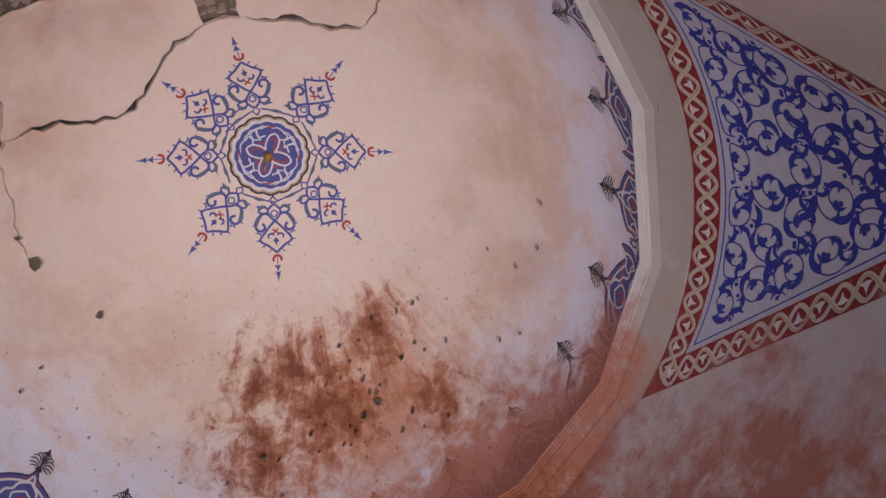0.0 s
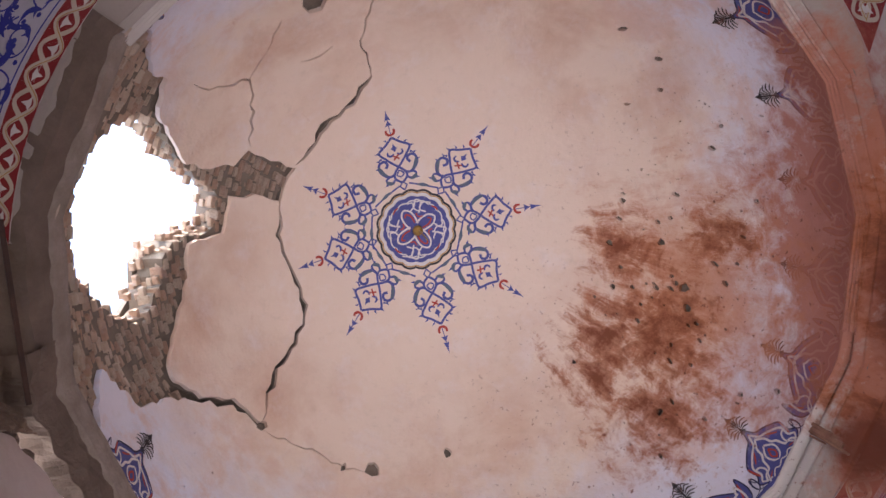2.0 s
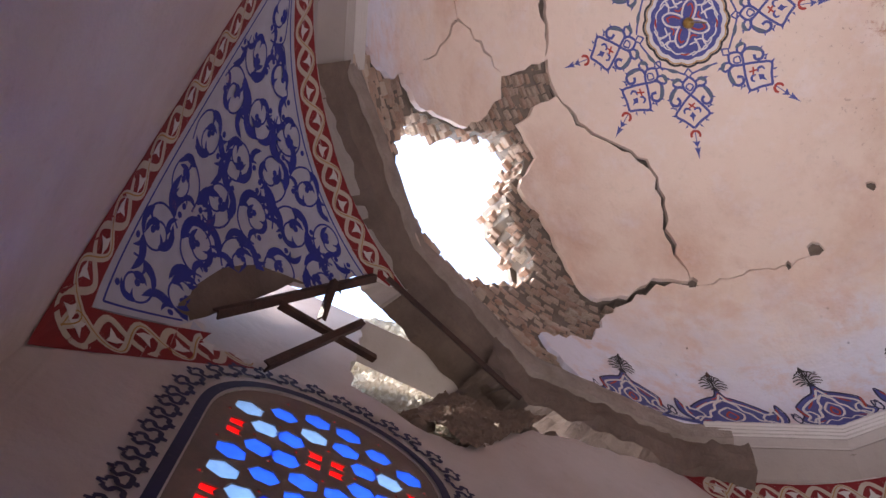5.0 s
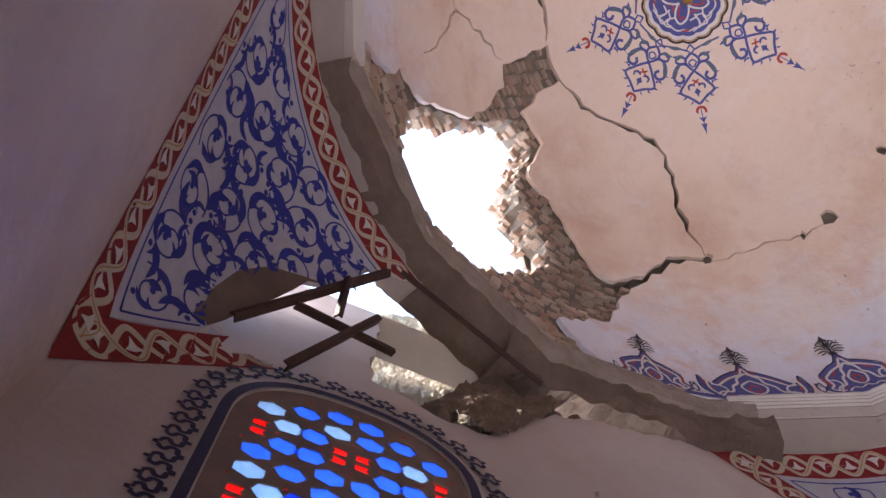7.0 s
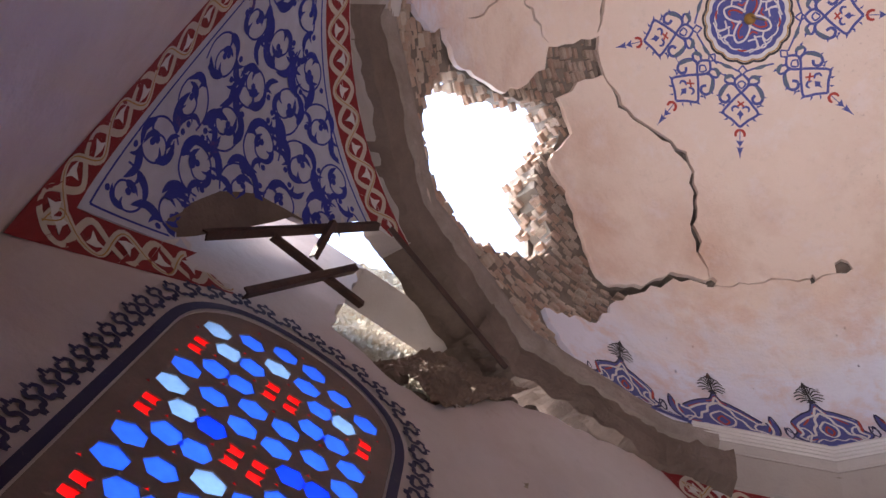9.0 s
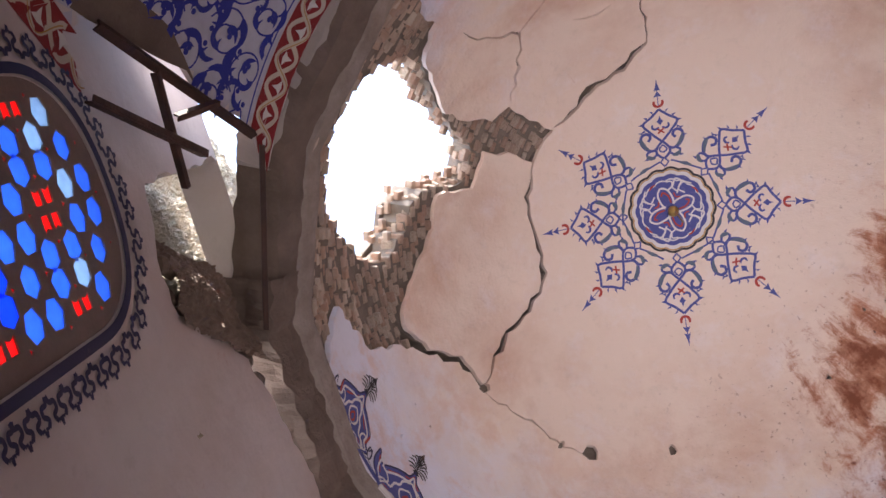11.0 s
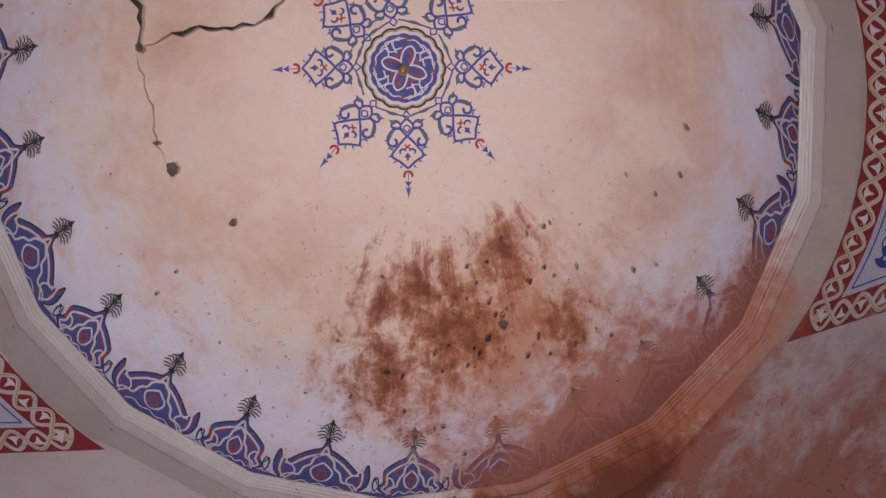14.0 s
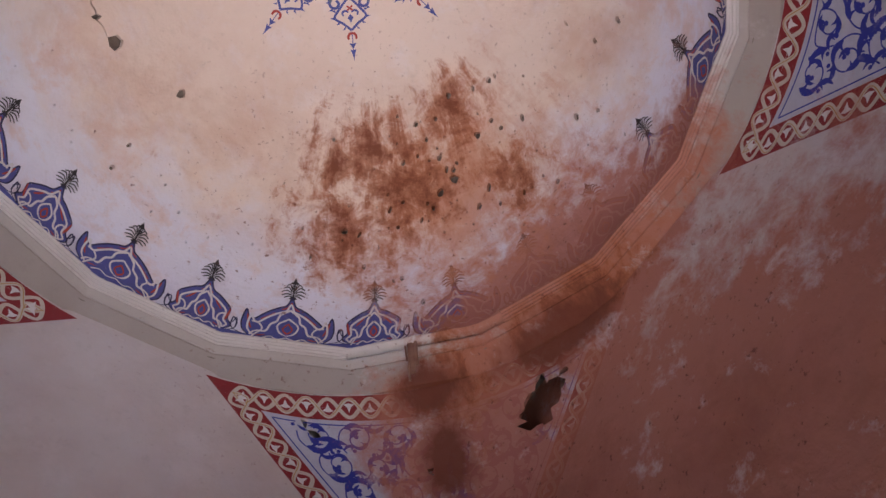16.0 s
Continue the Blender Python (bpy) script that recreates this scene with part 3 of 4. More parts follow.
class Brush:
    """Collects strokes and filled shapes of one colour on the surface place(x, y, off)."""

    def __init__(self, place, off):
        self.bm, self.place, self.off, self.n = bmesh.new(), place, off, 0

    def height(self):
        self.n += 1
        return self.off + (self.n % 12) * 0.00025

    def stroke(self, pts, width, taper=0.0, closed=False, per=6, smooth=True):
        line = smooth_line(pts, per, closed) if smooth else [Vector(p) for p in pts]
        h = self.height()
        rows = []
        n = len(line)
        for i, p in enumerate(line):
            a = line[i - 1] if i or closed else p
            b = line[(i + 1) % n] if i < n - 1 or closed else p
            d = b - a
            if d.length < 1e-9:
                continue
            d.normalize()
            f = i / max(1, n - 1)
            w = width * 0.5 * (1 - taper * abs(2 * f - 1) ** 2)
            s = Vector((-d.y, d.x)) * max(w, 0.0008)
            rows.append((self.bm.verts.new(self.place(p.x + s.x, p.y + s.y, h)), self.bm.verts.new(self.place(p.x - s.x, p.y - s.y, h))))
        for a, b in zip(rows, rows[1:] + (rows[:1] if closed else [])):
            try:
                self.bm.faces.new((a[0], a[1], b[1], b[0]))
            except ValueError:
                pass

    def blob(self, pts, per=3, smooth=True):
        line = smooth_line(pts, per, True) if smooth else [Vector(p) for p in pts]
        h = self.height()
        c = sum(line, Vector((0, 0))) / len(line)
        m = self.bm.verts.new(self.place(c.x, c.y, h))
        v = [self.bm.verts.new(self.place(p.x, p.y, h)) for p in line]
        for i in range(len(v)):
            self.bm.faces.new((m, v[i], v[(i + 1) % len(v)]))

    def dot(self, x, y, r):
        self.blob([(x + r * math.cos(i * 1.0472), y + r * math.sin(i * 1.0472)) for i in range(6)], 2)

    def area(self, outline, step):
        """A filled area of any outline, fine enough to follow the surface."""
        xs, ys = [p[0] for p in outline], [p[1] for p in outline]
        g, x = [], min(xs) + step
        while x < max(xs):
            y = min(ys) + step
            while y < max(ys):
                if inside((x, y), outline):
                    g.append((x, y))
                y += step
            x += step
        v, faces = cut_sheet(outline, [], g)
        h = self.height()
        used = {i: self.bm.verts.new(self.place(v[i].x, v[i].y, h)) for i in {i for f in faces for i in f}}
        for f in faces:
            self.bm.faces.new([used[i] for i in f])

    def done(self, name, mat, parent, label="", test=None):
        """One mesh, without the faces that lie where test(place) says the ground is gone."""
        if test:
            gone = [f for f in self.bm.faces if test(f.calc_center_median())]
            bmesh.ops.delete(self.bm, geom=gone, context="FACES")
        for f in self.bm.faces:
            c = f.calc_center_median()
            f.normal_update()
            if f.normal.dot(Vector((0, 0, 3.5)) - c) < 0:
                f.normal_flip()
        if not self.bm.faces:
            self.bm.free()
            return None
        return part(name, self.bm, M[mat], parent, label)


def line_between(a, b, step):
    a, b = Vector(a), Vector(b)
    k = max(1, int((b - a).length / step))
    return [a.lerp(b, i / k) for i in range(k)]


# ---- rosette at the crown ----
ROSE = Vector((-0.025, 0.070))


def crown_place(x, y, off):
    r = math.hypot(x, y)
    rho = math.asin(min(1.0, r / DOME_A)) / (math.pi / 2)
    return dome_point(math.degrees(math.atan2(y, x)), rho, -off)


def rose_place(turn):
    c, s = math.cos(turn), math.sin(turn)
    return lambda x, y, off: crown_place(ROSE.x + y * c - x * s, ROSE.y + y * s + x * c, off)


disc_poly = [fallen_in, *cracks]


def plaster_gone(p):
    """True where the dome's plaster has fallen or cracked away."""
    r = math.hypot(p.x, p.y)
    if p.z > DOME_Z:
        rho = 1 - math.atan2((p.z - DOME_Z) / DOME_B, r / DOME_A) / (math.pi / 2)
    else:
        rho = 1 + (DOME_Z - p.z) / 2
    q = disc(math.degrees(math.atan2(p.y, p.x)), rho)
    return any(inside(q, h) for h in disc_poly)


rosette = thing("painted_rosette", "eight-armed blue and red painted rosette at the dome's crown", "painting")
PETALS = [-84.9, -36.2, 9.4, 54.1, 98.3, 148.5, 186.9, 224.4]
for i, ang in enumerate(PETALS):
    place = rose_place(radians(ang))
    b, r, g = Brush(place, 0.0035), Brush(place, 0.0065), Brush(place, 0.0055)
    for m in (1, -1):
        b.stroke([(0.0, 0.342), (0.030 * m, 0.378), (0.0, 0.414)], 0.0135, smooth=False)
        b.stroke([(0.0, 0.405), (0.034 * m, 0.432), (0.052 * m, 0.462), (0.036 * m, 0.505), (-0.034 * m, 0.572), (-0.086 * m, 0.628), (-0.128 * m, 0.690), (-0.062 * m, 0.738), (0.0, 0.790)], 0.0185, per=5)
        b.stroke([(0.040 * m, 0.492), (0.078 * m, 0.478), (0.122 * m, 0.496), (0.158 * m, 0.548), (0.150 * m, 0.602), (0.108 * m, 0.616), (0.084 * m, 0.586), (0.104 * m, 0.556)], 0.0215, per=5)
        b.stroke([(0.046 * m, 0.450), (0.078 * m, 0.426), (0.118 * m, 0.432), (0.124 * m, 0.462), (0.092 * m, 0.478)], 0.0175, per=4)
        b.stroke([(0.0, 0.455), (0.030 * m, 0.478), (0.0, 0.512), (-0.030 * m, 0.478)], 0.0115, per=3)
        b.stroke([(0.012 * m, 0.655), (0.038 * m, 0.642), (0.062 * m, 0.655), (0.058 * m, 0.680)], 0.0175, 0.4, per=4)
        g.blob([(0.095 * m, 0.490), (0.132 * m, 0.500), (0.166 * m, 0.546), (0.160 * m, 0.590), (0.138 * m, 0.560), (0.118 * m, 0.520)], 2)
        g.blob([(0.060 * m, 0.420), (0.098 * m, 0.408), (0.130 * m, 0.428), (0.128 * m, 0.452), (0.095 * m, 0.440)], 2)
        for x, y, a in ((0.142, 0.690, 0.0), (0.104, 0.730, 0.6), (0.058, 0.768, 0.9), (0.130, 0.640, -0.4), (0.168, 0.566, 0.1), (0.150, 0.622, 0.5), (0.130, 0.420, -0.3)):
            b.blob([((x - 0.012) * m, y - 0.010), ((x + 0.024 * math.cos(a)) * m, y + 0.024 * math.sin(a)), ((x - 0.010) * m, y + 0.012)], 1, False)
        r.stroke([(-0.024 * m, 0.606), (0.0, 0.624), (0.024 * m, 0.642)], 0.0130)
        r.stroke([(0.0, 0.812), (0.020 * m, 0.818), (0.033 * m, 0.838), (0.030 * m, 0.858)], 0.0210, 0.35)
    b.blob([(0, 0.668), (0.026, 0.700), (0.010, 0.712), (0, 0.742), (-0.010, 0.712), (-0.026, 0.700)], 1, False)
    b.stroke([(0, 0.80), (0, 0.99)], 0.0065)
    b.blob([(0.030, 0.884), (0.012, 0.912), (0, 0.930), (-0.012, 0.912), (-0.030, 0.884), (0, 0.892)], 1, False)
    b.blob([(0.024, 0.930), (0.008, 0.975), (0, 1.018), (-0.008, 0.975), (-0.024, 0.930), (0, 0.940)], 1, False)
    # the arc that ties this arm to the next
    nxt = radians(PETALS[(i + 1) % 8] + (360 if i == 7 else 0) - ang)
    arc = [(-0.395 * math.sin(nxt * f), (0.395 - 0.03 * math.sin(math.pi * f)) * math.cos(nxt * f)) for f in (0.10, 0.25, 0.4, 0.5, 0.6, 0.75, 0.9)]
    b.stroke(arc, 0.0135)
    mid = arc[3]
    d = Vector((math.cos(nxt / 2), math.sin(nxt / 2)))
    g.blob([(mid[0] + d.x * u + d.y * w * -1, mid[1] + d.y * u + d.x * w) for u, w in ((-0.055, 0.0), (0.0, 0.020), (0.055, 0.004), (0.0, -0.010))], 2)
    petal = b.done("petal", "blue", rosette, test=plaster_gone)
    tagged(r.done("red_accent", "red", petal), kind="stuff")
    tagged(g.done("green_leaf", "grey_blue", petal), kind="stuff")
place = rose_place(0.0)
scallop = lambda r, k: [((r + k * abs(math.sin(8 * q))) * math.cos(q), (r + k * abs(math.sin(8 * q))) * math.sin(q)) for q in [i * math.tau / 128 for i in range(128)]]
flat = Brush(place, 0.0030)
flat.area(scallop(0.305, 0.012)[::2], 0.05)
medal = flat.done("medallion", "white", rosette, "round cream medallion with blue ornament and a scalloped gold and black rim")
heart_blue = Brush(place, 0.0050)
heart_blue.area(scallop(0.268, 0.012)[::2], 0.05)
heart_blue.done("blue_ground", "blue", medal)
rim, gold, white, red = Brush(place, 0.0060), Brush(place, 0.0075), Brush(place, 0.0085), Brush(place, 0.0130)
rim.stroke(scallop(0.314, 0.016), 0.0175, closed=True, smooth=False)
gold.stroke(scallop(0.299, 0.015), 0.0085, closed=True, smooth=False)
white.stroke(scallop(0.228, 0.012), 0.0110, closed=True, smooth=False)
for k in range(4):
    q = k * math.pi / 2 + 0.25
    rot = lambda pts: [(x * math.cos(q) - y * math.sin(q), x * math.sin(q) + y * math.cos(q)) for x, y in pts]
    # a pointed arm with a double band, and the knot between two arms
    white.stroke(rot([(0.040, 0.030), (0.050, 0.090), (0.042, 0.150), (0.0, 0.186), (-0.042, 0.150), (-0.050, 0.090), (-0.040, 0.030)]), 0.0150, per=5)
    white.stroke(rot([(0.050, 0.150), (0.095, 0.165), (0.135, 0.205), (0.165, 0.165), (0.120, 0.120), (0.150, 0.070)]), 0.0125, per=5)
    white.stroke(rot([(0.095, 0.095), (0.130, 0.130), (0.175, 0.150), (0.225, 0.110)]), 0.0120, per=5)
    white.stroke(rot([(0.060, 0.215), (0.100, 0.195), (0.085, 0.150), (0.110, 0.100)]), 0.0110, per=5)
    red.stroke(rot([(0.022, 0.050), (0.026, 0.110), (0.0, 0.150), (-0.022, 0.130)]), 0.0130, per=4)
    red.stroke(rot([(0.105, 0.060), (0.075, 0.075), (0.075, 0.110)]), 0.0115, per=4)
    red.stroke(rot([(0.235, 0.020), (0.232, 0.055), (0.215, 0.085)]), 0.0130, 0.5, per=4)
rim.done("rim", "black", medal)
gold.done("gold_line", "ochre", medal)
white.done("interlace", "white", medal)
red.done("red_line", "red", medal)["kind"] = "stuff"

# brass hook and ball of the lost lamp
hook = thing("lamp_hook", "aged brass ball and rod hanging from the dome's crown", "hook", place=(0, 0, 0))
top = crown_place(ROSE.x, ROSE.y, 0)
bm = bmesh.new()
bmesh.ops.create_uvsphere(bm, u_segments=20, v_segments=12, radius=0.043, matrix=Matrix.Translation((top.x, top.y, top.z - 0.09)))
bmesh.ops.create_cone(bm, cap_ends=True, segments=16, radius1=0.012, radius2=0.020, depth=0.06, matrix=Matrix.Translation((top.x, top.y, top.z - 0.03)))
part("ball", bm, M["brass"], hook, smooth=True)
bm = bmesh.new()
bmesh.ops.create_cone(bm, cap_ends=True, segments=10, radius1=0.006, radius2=0.006, depth=0.42, matrix=Matrix.Translation((top.x + 0.004, top.y, top.z - 0.33)) @ Matrix.Rotation(0.03, 4, "Y"))
part("rod", bm, M["brass"], hook)

# ---- painted frieze ----
MERIDIAN = DOME_B * math.pi / 2 * 0.985


def frieze_place(th0):
    return lambda x, y, off: dome_point(th0 + math.degrees(x / DOME_A), 1.040 - 1.42 * y / MERIDIAN, -off)


def frieze_motif(th0, wide, group):
    place = frieze_place(th0)
    ob = thing("painted_motif", "wide lobed blue and red motif topped by a palmette" if wide else "narrow tulip-shaped blue motif topped by a palmette", "painting", group=group)
    k = 0.87 if wide else 0.565
    half = [(0.27, -0.04), (0.30, 0.03), (0.345, 0.085), (0.372, 0.165), (0.350, 0.262), (0.318, 0.205), (0.275, 0.200), (0.225, 0.238), (0.160, 0.282), (0.090, 0.315), (0.038, 0.335), (0.0, 0.395)]
    if not wide:
        half = [(0.20, -0.04), (0.25, 0.02), (0.335, 0.045), (0.385, 0.105), (0.325, 0.150), (0.335, 0.225), (0.250, 0.272), (0.160, 0.305), (0.070, 0.330), (0.0, 0.395)]
    outline = [(x * k, y) for x, y in half] + [(-x * k, y) for x, y in half[-2::-1]]
    low = [(x * 0.86, y * 0.86 + 0.004) for x, y in outline]
    ground = Brush(place, 0.0035)
    ground.area(outline, 0.045)
    line, red, pal, white = Brush(place, 0.0065), Brush(place, 0.0070), Brush(place, 0.0040), Brush(place, 0.0100)
    line.stroke(outline[1:-1], 0.0105, per=4)
    white.stroke(low[1:-1], 0.0145, per=4)
    for m in (1, -1):
        # the hooked foot that curls away beside the motif
        line.stroke([(0.30 * k * m, 0.02), (0.40 * k * m, 0.045), (0.445 * k * m, 0.105), (0.435 * k * m, 0.175), (0.395 * k * m, 0.130)], 0.0105, 0.4, per=4)
        white.stroke([(0.29 * k * m, 0.03), (0.25 * k * m, 0.10), (0.17 * k * m, 0.115), (0.14 * k * m, 0.175), (0.095 * k * m, 0.205), (0.075 * k * m, 0.255), (0.0, 0.300)], 0.0155, per=4)
        white.stroke([(0.0, 0.085), (0.065 * k * m, 0.125), (0.080 * k * m, 0.180), (0.0, 0.232)], 0.0130, per=4)
        white.stroke([(0.20 * k * m, 0.0), (0.13 * k * m, 0.055), (0.07 * k * m, 0.025), (0.0, 0.060)], 0.0130, per=4)
        white.stroke([(0.29 * k * m, 0.175), (0.235 * k * m, 0.170), (0.200 * k * m, 0.130), (0.235 * k * m, 0.075), (0.27 * k * m, 0.0)], 0.0125, per=4)
        red.stroke([(0.335 * k * m, 0.225), (0.315 * k * m, 0.165), (0.285 * k * m, 0.120)], 0.0160, 0.6, per=4)
        red.stroke([(0.225 * k * m, 0.205), (0.17 * k * m, 0.235), (0.12 * k * m, 0.270)], 0.0130, 0.5, per=4)
        red.stroke([(0.0, 0.115), (0.038 * k * m, 0.150), (0.0, 0.196)], 0.0120, per=4)
        red.stroke([(0.24 * k * m, 0.04), (0.17 * k * m, 0.070)], 0.0130, 0.5)
        red.stroke([(0.075 * k * m, 0.300), (0.030 * k * m, 0.318), (0.0, 0.360)], 0.0100, 0.4)
        # palmette: a fan of curved ribs on a short stem
        for j, (tip, y) in enumerate(((0.066, 0.396), (0.086, 0.412), (0.090, 0.436), (0.080, 0.460), (0.060, 0.480), (0.034, 0.494))):
            pal.stroke([(0.010 * m, 0.410 + 0.010 * j), (tip * 0.55 * m, y + 0.014), (tip * m, y)], 0.0090, 0.35, per=4)
    pal.stroke([(0, 0.385), (0, 0.515)], 0.0145)
    pal.blob([(0.030, 0.392), (0.0, 0.420), (-0.030, 0.392), (0.0, 0.380)], 1, False)
    pal.blob([(0.022, 0.505), (0, 0.545), (-0.022, 0.505), (0, 0.496)], 1, False)
    ground.done("blue_ground", "blue", ob, test=plaster_gone)
    line.done("outline", "navy", ob, test=plaster_gone)
    white.done("scroll", "white", ob, test=plaster_gone)
    (red.done("red_line", "red", ob, test=plaster_gone) or {})["kind"] = "stuff"
    (pal.done("palmette", "black", ob, test=plaster_gone) or {})["kind"] = "stuff"
    if not ob.children:
        bpy.data.objects.remove(ob)


for k in range(-4, 16):
    frieze_motif(-51.4 + 15.0 * k, k % 2 == 0, "frieze motifs round the dome")
strip = Brush(frieze_place(0.0), 0.0030)
for q in range(-122, 178, 3):
    a, b = radians(q) * DOME_A, radians(q + 3) * DOME_A
    strip.blob([(a, -0.03), (b, -0.03), (b, 0.035), (a, 0.035)], 1, False)
tagged(strip.done("frieze_strip", "blue", None, test=plaster_gone), "plain blue painted strip at the foot of the frieze", "painting")

# ---- painted triangles on the pendentives ----
TRI_W, TRI_H = 1.52, 2.10


def tri_place(i):
    t = corner_turn(i)

    def place(x, y, off):
        h = min(0.995, max(0.0, y / TRI_H))
        s = 1.5 + 1.5 * x / (TRI_W * (1 - h))
        return t @ pendentive_point(s, h, off)

    return place


def inset(d):
    """Corners of the painted triangle, drawn in by d from all three edges: right tip, left tip, foot."""
    k = math.hypot(TRI_W, TRI_H)
    y0 = d
    half = TRI_W * (1 - y0 / TRI_H) - d * k / TRI_H
    return Vector((half, y0)), Vector((-half, y0)), Vector((0, TRI_H - d * k / TRI_W))


def outline_of(d, step=0.06):
    a, b, c = inset(d)
    return line_between(a, b, step) + line_between(b, c, step) + line_between(c, a, step)


def leaf(brush, x, y, ang, size, bend):
    """A curled half-leaf: a fat lobe at the stalk, a long hooked tip."""
    c, s = math.cos(ang), math.sin(ang)
    put = lambda pts: [(x + size * (u * c - w * s), y + size * (u * s + w * c)) for u, w in pts]
    brush.blob(put([(0, 0.02), (0.22, 0.24 * bend), (0.50, 0.30 * bend), (0.78, 0.20 * bend), (1.0, -0.10 * bend), (0.70, 0.06 * bend), (0.42, 0.02 * bend), (0.2, -0.06 * bend)]), 2)
    brush.blob(put([(0.10, 0.0), (0.26, -0.10 * bend), (0.40, -0.26 * bend), (0.36, -0.05 * bend), (0.24, 0.06 * bend)]), 2)


def scrolls(brush, seed, clear):
    """Spiral stems in staggered rows, mirrored about the middle line, with leaves curling off them."""
    rnd = random.Random(seed)
    step, row, y = 0.262, 0, 0.33
    while y < TRI_H:
        x = 0.0 if row % 2 == 0 else step * 0.5
        while x < TRI_W:
            r, st, tn = rnd.uniform(0.118, 0.132), rnd.uniform(0, math.tau), 1 if (row + int(x / step)) % 2 else -1
            fat = [rnd.uniform(0.85, 1.2) for _ in range(8)]
            for m in ((1, -1) if x > 0.01 else (1,)):
                if not clear(x, y, 0.03):
                    continue
                at = lambda f: (st + tn * 1.35 * math.tau * f, r * (1.0 - 0.78 * f))
                line = []
                for j in range(15):
                    q, rr = at(j / 14)
                    line.append((m * (x + rr * math.cos(q)), y + rr * math.sin(q)))
                line = [p for p in line if clear(abs(p[0]), p[1], 0.006)]
                if len(line) > 2:
                    brush.stroke(line, 0.0090, per=4)
                for j in range(6):
                    q, rr = at(0.04 + 0.165 * j)
                    px, py = x + rr * math.cos(q), y + rr * math.sin(q)
                    size = 0.158 * fat[j] * (1 - 0.09 * j)
                    out = q + tn * (math.pi / 2 - (0.55 if j % 2 == 0 else -0.75))
                    ex, ey = px + size * math.cos(out), py + size * math.sin(out)
                    if clear(abs(ex), ey, 0.002) and clear(abs(px), py, 0.012):
                        if m == 1:
                            leaf(brush, px, py, out, size, tn if j % 2 == 0 else -tn)
                        else:
                            leaf(brush, -px, py, math.pi - out, size, -tn if j % 2 == 0 else tn)
                    if j % 2 == 0:
                        dx, dy = px + 0.034 * math.cos(q), py + 0.034 * math.sin(q)
                        if clear(abs(dx), dy, 0.012):
                            brush.dot(m * dx, dy, 0.0135)
                q, rr = at(1.0)
                cx, cy = x + rr * math.cos(q), y + rr * math.sin(q)
                for e in (0.0, 2.1, 4.2):
                    brush.dot(m * (cx + 0.016 * math.cos(e)), cy + 0.016 * math.sin(e), 0.0150)
            x += step
        y += step * 0.76
        row += 1


